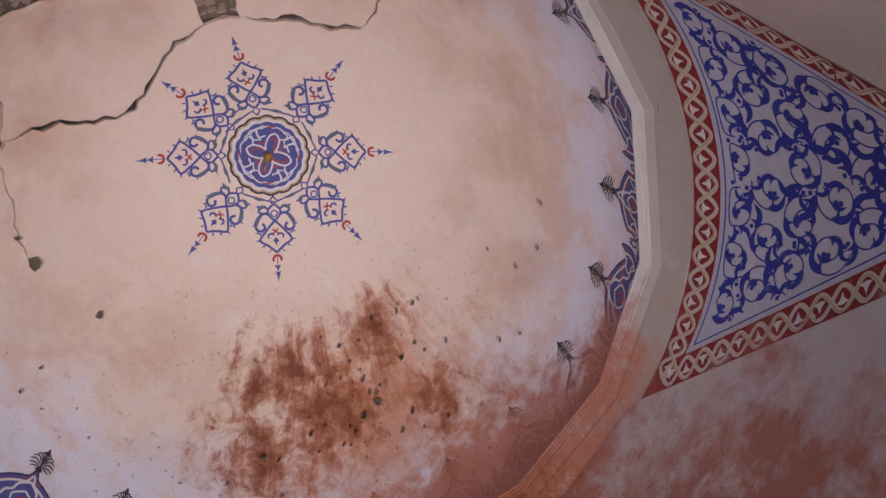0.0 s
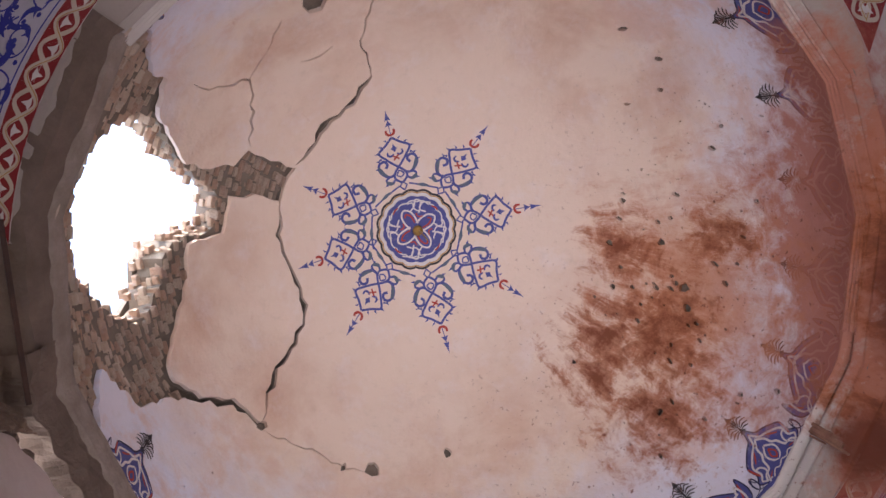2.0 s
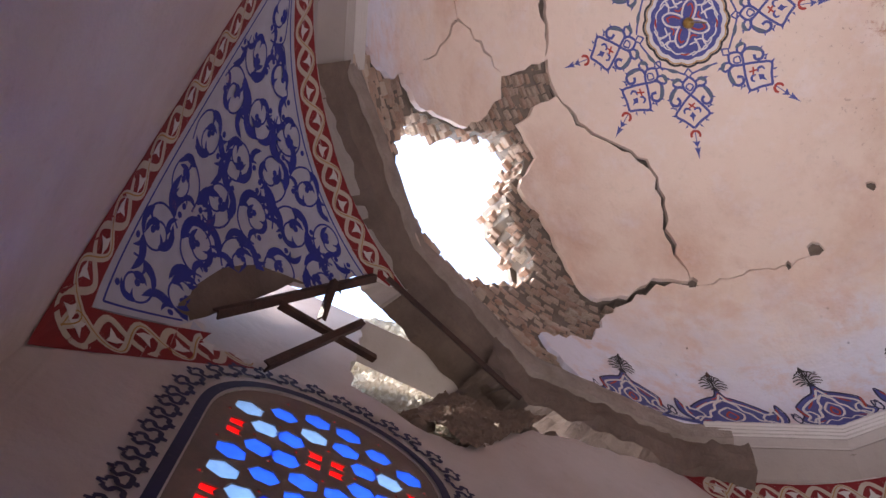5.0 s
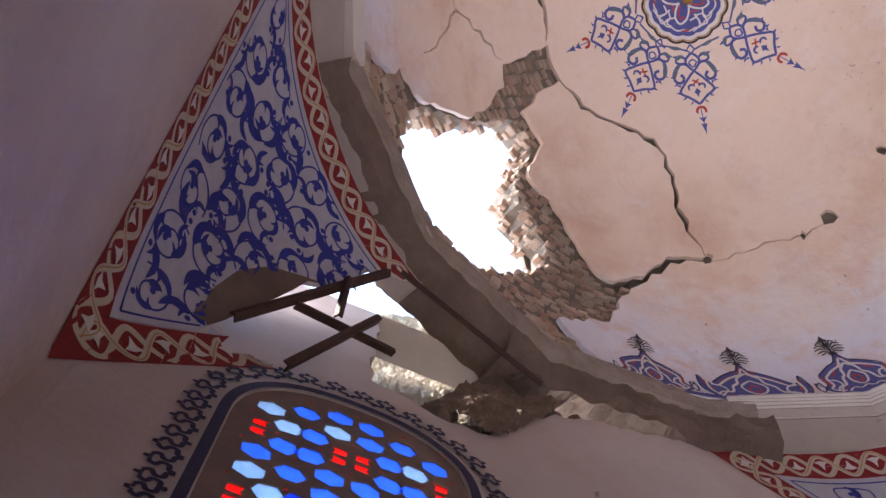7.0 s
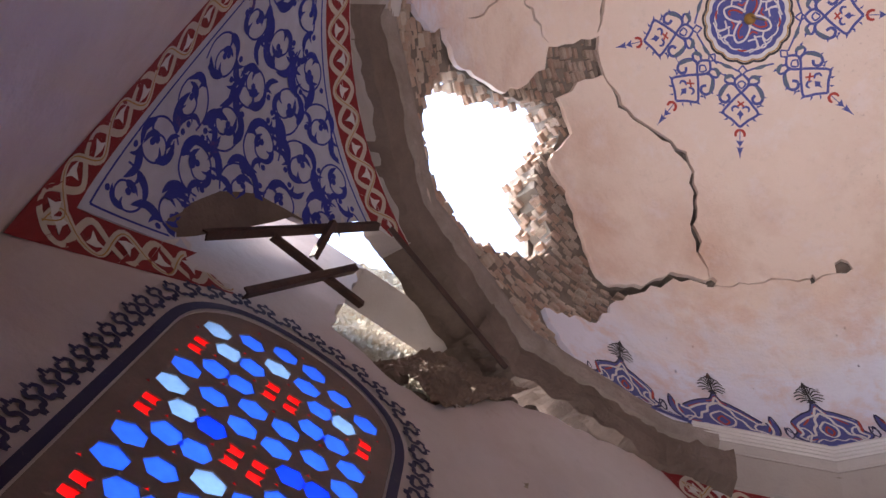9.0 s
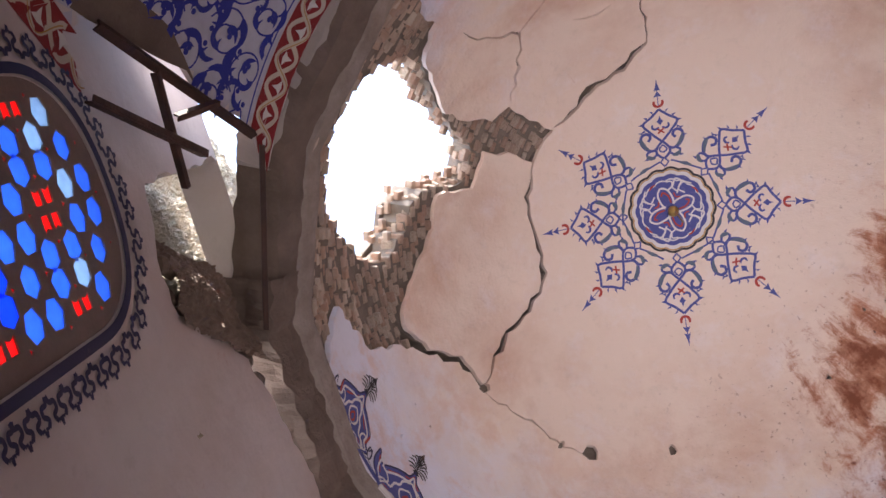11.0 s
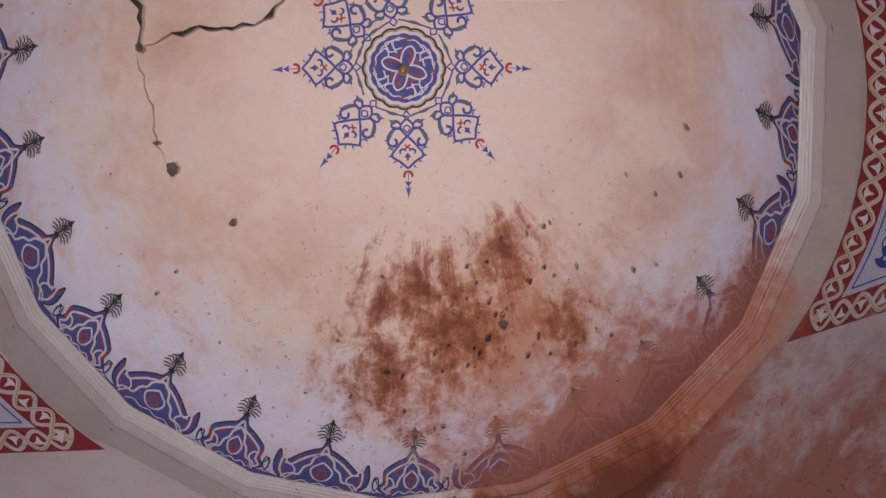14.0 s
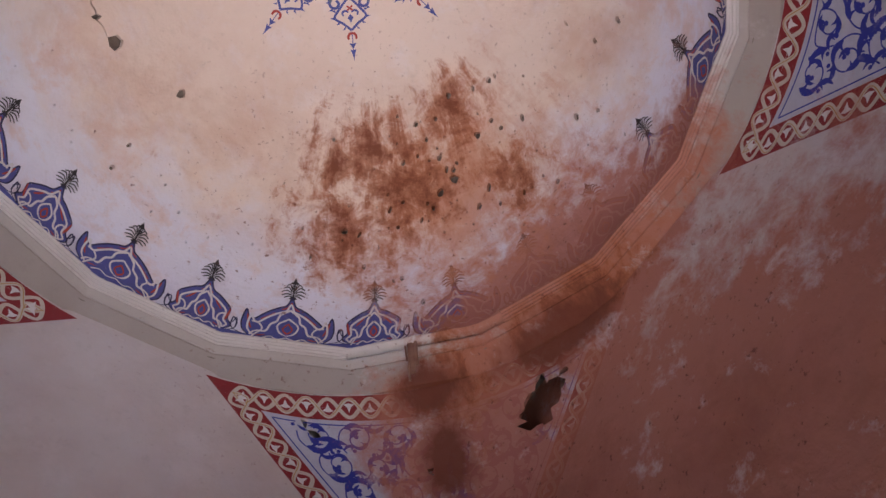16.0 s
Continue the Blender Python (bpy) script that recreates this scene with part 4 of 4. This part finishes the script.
def painted_triangle(i, label, holes=(), seed=1):
    place = tri_place(i)
    inv = corner_turn(-i)

    def gone(p):
        q = inv @ p
        base = APEX
        h = (6.52 - q.z) / (6.52 - base.z)
        h = max(0.0, min(0.99, h))
        d = (Vector((q.x, q.y)) - Vector((base.x, base.y)) * h) / (1 - h)
        ang = math.degrees(math.atan2(d.y, d.x))
        return any(inside((3 * (ang - TIP_ANGLE) / (90 - 2 * TIP_ANGLE), h), poly) for poly in holes)

    ob = thing("painted_triangle", label, "painting", group="painted pendentive triangles")
    edge = 0.012
    wide = 0.185
    red = Brush(place, 0.0030)
    out, inn = inset(edge), inset(edge + wide)
    for j in range(3):
        a, b, c, d = out[j], out[(j + 1) % 3], inn[(j + 1) % 3], inn[j]
        n = 26
        for q in range(n):
            f0, f1 = q / n, (q + 1) / n
            for w0, w1 in ((0, 0.5), (0.5, 1)):
                lo0, hi0 = a.lerp(b, f0), d.lerp(c, f0)
                lo1, hi1 = a.lerp(b, f1), d.lerp(c, f1)
                red.blob([lo0.lerp(hi0, w0), lo1.lerp(hi1, w0), lo1.lerp(hi1, w1), lo0.lerp(hi0, w1)], 1, False)
    border = red.done("border", "deep_red", ob, "crimson border with a plaited cream band", test=gone)
    cream, gold, tie = Brush(place, 0.0060), Brush(place, 0.0095), Brush(place, 0.0095)
    m0 = inset(edge + wide / 2)
    for j in range(3):
        a, b = m0[j], m0[(j + 1) % 3]
        d = (b - a)
        length = d.length
        d.normalize()
        s = Vector((-d.y, d.x))
        n = max(2, round(length / 0.135))
        pitch = length / n
        for ph in (0, 1):
            pts = []
            for q in range(n * 8 + 1):
                u = q / 8 * pitch
                w = 0.069 * math.sin(math.pi * q / 8 + math.pi * ph)
                pts.append(a + d * u + s * w)
            cream.stroke(pts, 0.027, smooth=False)
            if ph:
                gold.stroke([p + s * 0.004 for p in pts], 0.005, smooth=False)
        for q in range(n):
            u = (q + 0.5) * pitch
            sg = 1 if q % 2 else -1
            c = a + d * u
            tie.blob([c + s * (0.026 * sg) - d * 0.036, c + s * (0.036 * sg), c + s * (0.026 * sg) + d * 0.036, c + s * (0.006 * sg) + d * 0.014, c - s * (0.034 * sg), c + s * (0.006 * sg) - d * 0.014], 1, False)
    cream.done("plait", "cream", ob, test=gone)
    gold.done("gold_thread", "ochre", ob, test=gone)
    tie.done("bud", "white", ob, test=gone)
    field = Brush(place, 0.0030)
    field.area(outline_of(edge + wide + 0.002), 0.09)
    field.done("field", "ground", ob, "pale blue-white field", test=gone)
    lines = Brush(place, 0.0050)
    for j in range(3):
        t = inset(edge + wide + 0.036)
        lines.stroke(line_between(t[j], t[(j + 1) % 3], 0.05) + [t[(j + 1) % 3]], 0.009, smooth=False)
    t = inset(edge + wide + 0.042)
    k = math.hypot(TRI_W, TRI_H)

    def clear(x, y, margin):
        if y < t[0].y + margin:
            return False
        side = (TRI_W * (1 - y / TRI_H) - x) * TRI_H / k
        return side > edge + wide + 0.042 + margin

    scrolls(lines, seed, clear)
    lines.done("leaf_scroll", "field_blue", ob, test=gone)
    for o in ob.children:
        if o.name.split(".")[0] in ("bud", "leaf_scroll", "gold_thread", "plait", "border"):
            o["kind"] = "stuff"
    return ob


A_GONE = [a_hole, [(1.2, 0.60), (1.27, 0.50), (1.2, 0.40), (1.02, 0.30), (0.85, 0.45), (0.8, 0.68)]]
painted_triangle(0, "rust-stained blue triangle with a crimson border, holed and peeling", C_HOLES, 5)
painted_triangle(1, "blue leaf-scroll triangle with a crimson plaited border", (), 6)
painted_triangle(2, "blue leaf-scroll triangle with its tip torn away", A_GONE, 7)
painted_triangle(3, "faded blue leaf-scroll triangle with a crimson plaited border", (), 8)

# ---- unseen roof added over the corners, its opening shaped to sun the rubble ----
circle = [(2.42 * math.cos(radians(q)), 2.42 * math.sin(radians(q))) for q in range(0, 360, 6)]
v, faces = cut_sheet([(-3, -3), (3, -3), (3, 3), (-3, 3)], [circle, [(-2.95, -2.32), (-1.50, -2.32), (-1.72, -1.85), (-2.08, -1.44), (-2.36, -0.9), (-2.47, -0.3), (-2.95, -0.25)]], [])
tagged(part("corner_roof", sheet_mesh(v, faces, lambda p, d: (p[0], p[1], 6.62 + d), 0.2), M["mortar"]), "unseen rough masonry roof over the corners, opened to let the sun in", "roof", kind="structure")

# ---- fallen corner: rubble, soffit, bare mud, iron ----
TURN_A = corner_turn(2)


def on_a(s, h, off=0.0):
    return TURN_A @ pendentive_point(s, h, off)


def rough_sheet(name, corners, n, amp, mat, label, category, kind="", freq=6.0, seed=0.0):
    """A crumbled surface between four corners, with stones standing out of it."""
    a, b, c, d = [Vector(p) for p in corners]
    nrm = (b - a).cross(d - a).normalized()
    bm = bmesh.new()
    rows = []
    for i in range(n + 1):
        row = []
        for j in range(n + 1):
            p = a.lerp(b, i / n).lerp(d.lerp(c, i / n), j / n)
            q = p + Vector((seed, 0, 0))
            k = noise.noise(q * freq * 0.4) * 1.1 + noise.noise(q * freq) * 0.7 + abs(noise.noise(q * freq * 2.7)) * 0.5 + noise.noise(q * freq * 7) * 0.22
            row.append(bm.verts.new(p + nrm * amp * k))
        rows.append(row)
    for i in range(n):
        for j in range(n):
            bm.faces.new((rows[i][j], rows[i + 1][j], rows[i + 1][j + 1], rows[i][j + 1]))
    return tagged(part(name, bm, mat), label, category, kind=kind)


# broken end of the wall's core: it faces the sun through the open roof, overhanging a little
rough_sheet("rubble_core", [(-2.84, -1.60, 5.2), (-2.47, -0.35, 5.2), (-2.66, -0.35, 8.2), (-3.04, -1.76, 8.2)], 190, 0.045, M["rubble"], "pale crumbling rubble core of the broken corner", "rubble", "structure", 10.0, 3.0)
rough_sheet("back_plaster", [(-2.60, -2.42, 5.0), (-2.85, -1.55, 5.2), (-3.05, -1.70, 8.2), (-2.78, -2.42, 8.2)], 60, 0.02, M["wall"], "grey plaster at the back of the broken corner", "wall", "structure", 5.0, 6.0)
# torn mud and straw that hangs out of the wall below the ring
rough_sheet("torn_mud", [(-2.45, -1.13, 5.60), (-2.430, -0.80, 5.46), (-2.43, -0.36, 6.20), (-2.46, -0.80, 6.25)], 110, 0.05, M["straw"], "torn brown mud and straw hanging from the wall edge", "damage", "structure", 10.0, 4.0)
# bare mud where the painted plaster has dropped off above the hole
mud = [(0.86, 0.66), (0.88, 0.585), (0.93, 0.25), (1.02, 0.315), (1.20, 0.40), (1.27, 0.50), (1.20, 0.60), (1.02, 0.665)]
v, faces = cut_sheet(ragged(mud, 0.05, 0.012, 51), [a_hole], [(0.9 + 0.05 * i, 0.3 + 0.04 * j) for i in range(8) for j in range(9)])
tagged(part("bare_patch", sheet_mesh(v, faces, lambda p, d: on_a(p[0], p[1], 0.006 - d), 0.004), M["mud"]), "bare brown mud where painted plaster dropped off", "damage", kind="structure")


def soffit(k0, k1, profile, amp, seed, name, mat, label):
    """A crumbled ledge under the ring between two of its corners."""
    bm = bmesh.new()
    rows = []
    n = 60
    for i in range(n + 1):
        q = k0 + (k1 - k0) * i / n
        k = math.floor(q)
        row = []
        for j in range(13):
            f = j / 12 * (len(profile) - 1)
            m = min(len(profile) - 2, int(f))
            r = profile[m][0] + (profile[m + 1][0] - profile[m][0]) * (f - m)
            z = profile[m][1] + (profile[m + 1][1] - profile[m][1]) * (f - m)
            p = gon(r, k).lerp(gon(r, k + 1), q - k)
            p.z = z
            w = Vector((seed, 0, 0)) + p
            p.z += amp * (noise.noise(w * 4) + 0.6 * noise.noise(w * 13))
            p += Vector((p.x, p.y, 0)).normalized() * amp * 0.7 * noise.noise(w * 9 + Vector((5, 5, 5)))
            row.append(bm.verts.new(p))
        rows.append(row)
    for a, b in zip(rows, rows[1:]):
        for j in range(12):
            bm.faces.new((a[j], b[j], b[j + 1], a[j + 1]))
    return tagged(part(name, bm, M[mat]), label, "ledge", kind="structure")


soffit(6.62, 8.3, [(2.375, 6.66), (2.39, 6.58), (2.46, 6.45), (2.74, 6.47)], 0.06, 2.0, "broken_ledge", "mud", "dark crumbled mud and timber ledge under the broken ring")
soffit(8.2, 10.06, [(2.375, 6.665), (2.40, 6.60), (2.46, 6.53), (2.70, 6.53)], 0.03, 6.0, "bare_band", "mud", "dark bare mud where the plaster band has dropped off")
soffit(6.70, 10.04, [(2.352, 6.84), (2.322, 6.80), (2.326, 6.74), (2.36, 6.66), (2.42, 6.635)], 0.012, 8.0, "bare_ring", "ring", "brown crumbling masonry ring under the broken dome")


def bar(name, a, b, w, t, mat, parent, twist=0.0):
    """A flat iron bar with an upturned flange from a to b."""
    a, b = Vector(a), Vector(b)
    d = (b - a)
    m = Matrix.Translation(a) @ d.to_track_quat("X", "Z").to_matrix().to_4x4() @ Matrix.Rotation(twist, 4, "X")
    bm = bmesh.new()
    box(bm, (0, -w / 2, -t / 2), (d.length, w / 2, t / 2), m, 0.0015)
    box(bm, (0, -w / 2, t / 2), (d.length, -w / 2 + t, w * 0.7), m, 0.0015)
    return part(name, bm, M[mat], parent)


for i, (p, q, w) in enumerate([((0.871, 0.60), (0.93, 0.085), 0.040), ((0.86, 0.44), (0.30, 0.335), 0.034), ((0.01, 0.655), (0.626, 0.262), 0.042), ((0.975, 0.25), (0.71, 0.37), 0.034), ((0.915, 0.09), (-0.06, 0.085), 0.030)]):
    ob = thing("iron_bar", ("rusty dark iron bar wedged across the broken corner", "bent dark iron bar hanging in the broken corner", "dark iron bar jutting out of the broken corner", "short rusty iron bar in the broken corner", "long thin iron bar under the broken ring")[i], "bar", group="iron bars in the broken corner")
    bar("bar", on_a(p[0], p[1], 0.03 + 0.012 * i), on_a(q[0], q[1], 0.02 + 0.012 * i), w, 0.010, "iron", ob, 0.3 * i)

# splinters and stones that hang at the lower edge of the break
rnd = random.Random(61)
for i in range(26):
    y = rnd.uniform(-1.15, -0.25)
    zlow = np.interp(y, [-1.36, -1.0, -0.82, -0.46, 0.1], [5.62, 5.47, 5.49, 6.04, 6.3])
    bm = bmesh.new()
    bmesh.ops.create_icosphere(bm, subdivisions=2, radius=1.0)
    sx = rnd.uniform(0.03, 0.09)
    for vv in bm.verts:
        vv.co = Vector((vv.co.x * 0.05, vv.co.y * sx, vv.co.z * sx * 0.6)) * (1 + 0.35 * noise.noise(vv.co * 1.7 + Vector((i * 3, 0, 0))))
    bmesh.ops.transform(bm, matrix=pose(-2.46 - rnd.uniform(0, 0.12), y, zlow + rnd.uniform(0.0, 0.16), rnd.uniform(0, 90), rnd.uniform(0, 40), rnd.uniform(0, 90)), verts=bm.verts)
    tagged(part("rubble_stone", bm, M["straw"] if i % 3 else M["mud"]), "broken stone stuck in the crumbling wall edge", "stone", group="stones in the broken wall edge")

# broken stump of timber hanging from the stained cornice
stump = thing("timber_splinter", "splintered reddish timber hanging from the broken cornice", "timber")
for i, (dx, ln, w) in enumerate([(0.0, 0.34, 0.030), (0.028, 0.42, 0.020), (-0.025, 0.26, 0.022), (0.05, 0.20, 0.014)]):
    th = 46.8 + dx * 24
    a = Vector((2.29 * math.cos(radians(th)), 2.29 * math.sin(radians(th)), 6.80 - 0.03 * i))
    b = Vector((2.34 * math.cos(radians(th - 2 * dx)), 2.34 * math.sin(radians(th - 2 * dx)), 6.80 - ln))
    bm = bmesh.new()
    box(bm, (0, -w / 2, -w * 0.3), ((b - a).length, w / 2, w * 0.3), Matrix.Translation(a) @ (b - a).to_track_quat("X", "Z").to_matrix().to_4x4(), 0.003)
    for vv in bm.verts:
        vv.co += Vector((noise.noise(vv.co * 30), noise.noise(vv.co * 33), 0)) * 0.006
    part("splinter", bm, M["wood"], stump)

# ---- stained-glass window ----
window = tagged(new("window_1"), "arched gypsum lattice window with blue, red and clear glass", "window", kind="structure")


def win_place(u, w, off):
    """u along the wall from the window's middle, w height; off into the room."""
    return Vector((-WALL + off, WIN_Y + u, w))


def inside_arch(u, w, margin):
    r = WIN_R - margin
    if w > WIN_Z:
        return (abs(u) / r) ** 2.33 + ((w - WIN_Z) / (WIN_RISE - margin)) ** 2.33 < 1
    return abs(u) < r and w > WIN_BASE + margin


def hexagon(u, w, long, short, ang):
    pts = [(-long, 0), (-long * 0.45, short), (long * 0.45, short), (long, 0), (long * 0.45, -short), (-long * 0.45, -short)]
    c, s = math.cos(ang), math.sin(ang)
    return [(u + x * c - y * s, w + x * s + y * c) for x, y in pts]


def flag(u, w, sx, sz):
    """One of four notched red panes round a crossing."""
    pts = [(0.017, 0.012), (0.072, 0.008), (0.060, 0.034), (0.076, 0.060), (0.017, 0.056)]
    return [(u + x * sx, w + y * sz) for x, y in pts]


rnd = random.Random(71)
panes = []
for i in range(-2, 3):
    for j in range(-5, 3):
        cu, cw = i * 0.375, 4.81 + j * 0.490
        for sx, sz in ((1, 1), (-1, 1), (-1, -1), (1, -1)):
            panes.append((flag(cu, cw, sx, sz), "glass_red"))
        for u, w, ang in ((0.140, 0.078, 1.15), (0.140, -0.078, -1.15), (-0.140, 0.078, -1.15), (-0.140, -0.078, 1.15), (0.062, 0.178, 0.5), (-0.062, 0.178, -0.5), (0.062, -0.178, -0.5), (-0.062, -0.178, 0.5)):
            panes.append((hexagon(cu + u, cw + w, 0.060, 0.050, ang + rnd.uniform(-0.12, 0.12)), rnd.choice(("glass_blue", "glass_blue", "glass_blue", "glass_blue", "glass_deep", "glass_pale"))))
        panes.append((hexagon(cu + 0.1875, cw + 0.245, 0.058, 0.048, 0.0), rnd.choice(("glass_blue", "glass_pale", "glass_blue"))))
        for u, w in ((0.11, 0.0), (-0.11, 0.0), (0.0, 0.115), (0.0, -0.115), (0.1875, 0.14), (0.1875, -0.14)):
            panes.append(([(cu + u, cw + w + 0.011), (cu + u + 0.011, cw + w - 0.008), (cu + u - 0.011, cw + w - 0.008)], "glass_red"))
good = []
for poly, kind in panes:
    if all(inside_arch(u, w, 0.018) for u, w in poly):
        good.append((poly, kind))
arch = [(-WIN_R, WIN_BASE), (WIN_R, WIN_BASE)] + arch_curve(0.0, 40)
v, faces = cut_sheet(arch, [p for p, _ in good], [])
part("lattice", sheet_mesh(v, faces, lambda p, d: win_place(p[0], p[1], -0.006 - d), 0.012), M["gypsum"], window, "brown gypsum lattice")
for poly, kind in good:
    bm = bmesh.new()
    f = [bm.verts.new(win_place(u, w, -0.011)) for u, w in poly]
    b = [bm.verts.new(win_place(u, w, -0.016)) for u, w in poly]
    bm.faces.new(f)
    bm.faces.new(b[::-1])
    for i in range(len(f)):
        bm.faces.new((f[i], f[i - 1], b[i - 1], b[i]))
    bmesh.ops.recalc_face_normals(bm, faces=bm.faces)
    pane = part("pane", bm, M[kind], window, {"glass_red": "red glass", "glass_pale": "clear glass"}.get(kind, ""))
    pane.visible_shadow = False

# painted frame round the window
frame_paint = thing("painted_window_frame", "dark blue painted band with a chain of tulips round the window", "painting")


def arch_line(d, step=0.05):
    """The window's outline at a distance d outside it, from the left foot over the arch to the right."""
    r = WIN_R + d
    pts = line_between((-r, WIN_BASE), (-r, WIN_Z), step)
    pts += [Vector(p) for p in arch_curve(d, int(math.pi * r / step))[::-1]]
    return pts + line_between((r, WIN_Z), (r, WIN_BASE), step)[1:]


navy = Brush(win_place, 0.0055)
navy.stroke(arch_line(0.026), 0.040, smooth=False)
navy.done("band", "navy", frame_paint)
tulip = Brush(win_place, 0.0065)
base = arch_line(0.062, 0.01)
length = [0.0]
for a, b in zip(base, base[1:]):
    length.append(length[-1] + (b - a).length)
n = round(length[-1] / 0.098)
for i in range(n):
    d0 = (i + 0.5) * length[-1] / n
    k = next(q for q in range(len(length)) if length[q] >= d0)
    k = min(max(k, 1), len(base) - 2)
    c = base[k]
    d = (base[k + 1] - base[k - 1]).normalized()
    o = Vector((-d.y, d.x))
    P = lambda x, y: c + d * x + o * y
    for m in (1, -1):
        tulip.stroke([P(0.049 * m, 0.0), P(0.040 * m, 0.022), P(0.016 * m, 0.026), P(0.012 * m, 0.050), P(0.034 * m, 0.066), P(0.022 * m, 0.088)], 0.018)
        tulip.stroke([P(0.022 * m, 0.088), P(0.008 * m, 0.084), P(0.0, 0.108)], 0.013, smooth=False)
tulip.done("tulip_chain", "navy", frame_paint)["kind"] = "stuff"

# ---- bricks laid bare round the gap ----


def brick_mesh(seed):
    rnd = random.Random(seed)
    bm = bmesh.new()
    bmesh.ops.create_cube(bm, size=1)
    bmesh.ops.bevel(bm, geom=list(bm.edges), offset=0.09, segments=1, affect="EDGES")
    for vv in bm.verts:
        vv.co += Vector((rnd.uniform(-1, 1), rnd.uniform(-1, 1), rnd.uniform(-1, 1))) * 0.05
    me = bpy.data.meshes.new("brick")
    bm.to_mesh(me)
    bm.free()
    me.materials.append(M["brick"])
    return me


def brick_pose(th, rho, out, size, rnd):
    p = dome_point(th, rho, out)
    e = 0.01
    along = (dome_point(th + 1, rho) - dome_point(th - 1, rho)).normalized()
    down = (dome_point(th, rho + e) - dome_point(th, rho - e)).normalized()
    nrm = along.cross(down)
    m = Matrix((along, down, nrm)).transposed().to_4x4()
    tilt = Euler((rnd.uniform(-0.07, 0.07), rnd.uniform(-0.07, 0.07), rnd.uniform(-0.05, 0.05))).to_matrix().to_4x4()
    return Matrix.Translation(p) @ m @ tilt @ Matrix.Diagonal((*size, 1))


kinds = [brick_mesh(80 + i) for i in range(6)]
rnd = random.Random(91)
spots = []
rho = 0.30
row = 0
while rho < 1.088:
    r = dome_point(0, rho).x
    stepth = math.degrees(0.088 / max(0.3, r))
    th = 166.0 + (row % 2) * stepth / 2
    while th < 242:
        q = disc(th, rho)
        ok = inside(q, fallen)
        if ok and not inside(q, opening):
            spots.append((th + rnd.uniform(-0.12, 0.12) * stepth, rho, r))
        th += stepth
    rho += 0.0110
    row += 1
loose = bmesh.new()
count = 0
for th, rho, r in spots:
    size = (0.081 * rnd.uniform(0.78, 1.06), 0.037 * rnd.uniform(0.82, 1.06), 0.09)
    deep = PLASTER + 0.045 + rnd.choice((-0.012, 0.0, 0.0, 0.010, 0.022, 0.045)) + rnd.uniform(-0.008, 0.008)
    m = brick_pose(th, rho, deep, size, rnd)
    if rho < 0.80 and count < 295:
        ob = new("brick", rnd.choice(kinds))
        ob.parent = shell
        ob.matrix_world = m
        count += 1
    else:
        k = len(loose.verts)
        src = rnd.choice(kinds)
        vs = [loose.verts.new(m @ vv.co) for vv in src.vertices]
        for pl in src.polygons:
            loose.faces.new([vs[i] for i in pl.vertices])
# bricks in the thickness of the rim
for i in range(0, len(opening), 2):
    p = opening[i]
    th, rho = math.degrees(math.atan2(p.y, p.x)), p.length
    for lay in range(5):
        if rnd.random() < 0.25:
            continue
        m = brick_pose(th + rnd.uniform(-1, 1), rho + rnd.uniform(-0.008, 0.008), 0.09 + lay * 0.05, (0.08 * rnd.uniform(0.6, 1.1), 0.06 * rnd.uniform(0.5, 1.2), 0.042), rnd)
        src = rnd.choice(kinds)
        vs = [loose.verts.new(m @ vv.co) for vv in src.vertices]
        for pl in src.polygons:
            loose.faces.new([vs[i] for i in pl.vertices])
part("brick_courses", loose, M["brick"], shell, "courses of old bricks laid bare")["kind"] = "stuff"
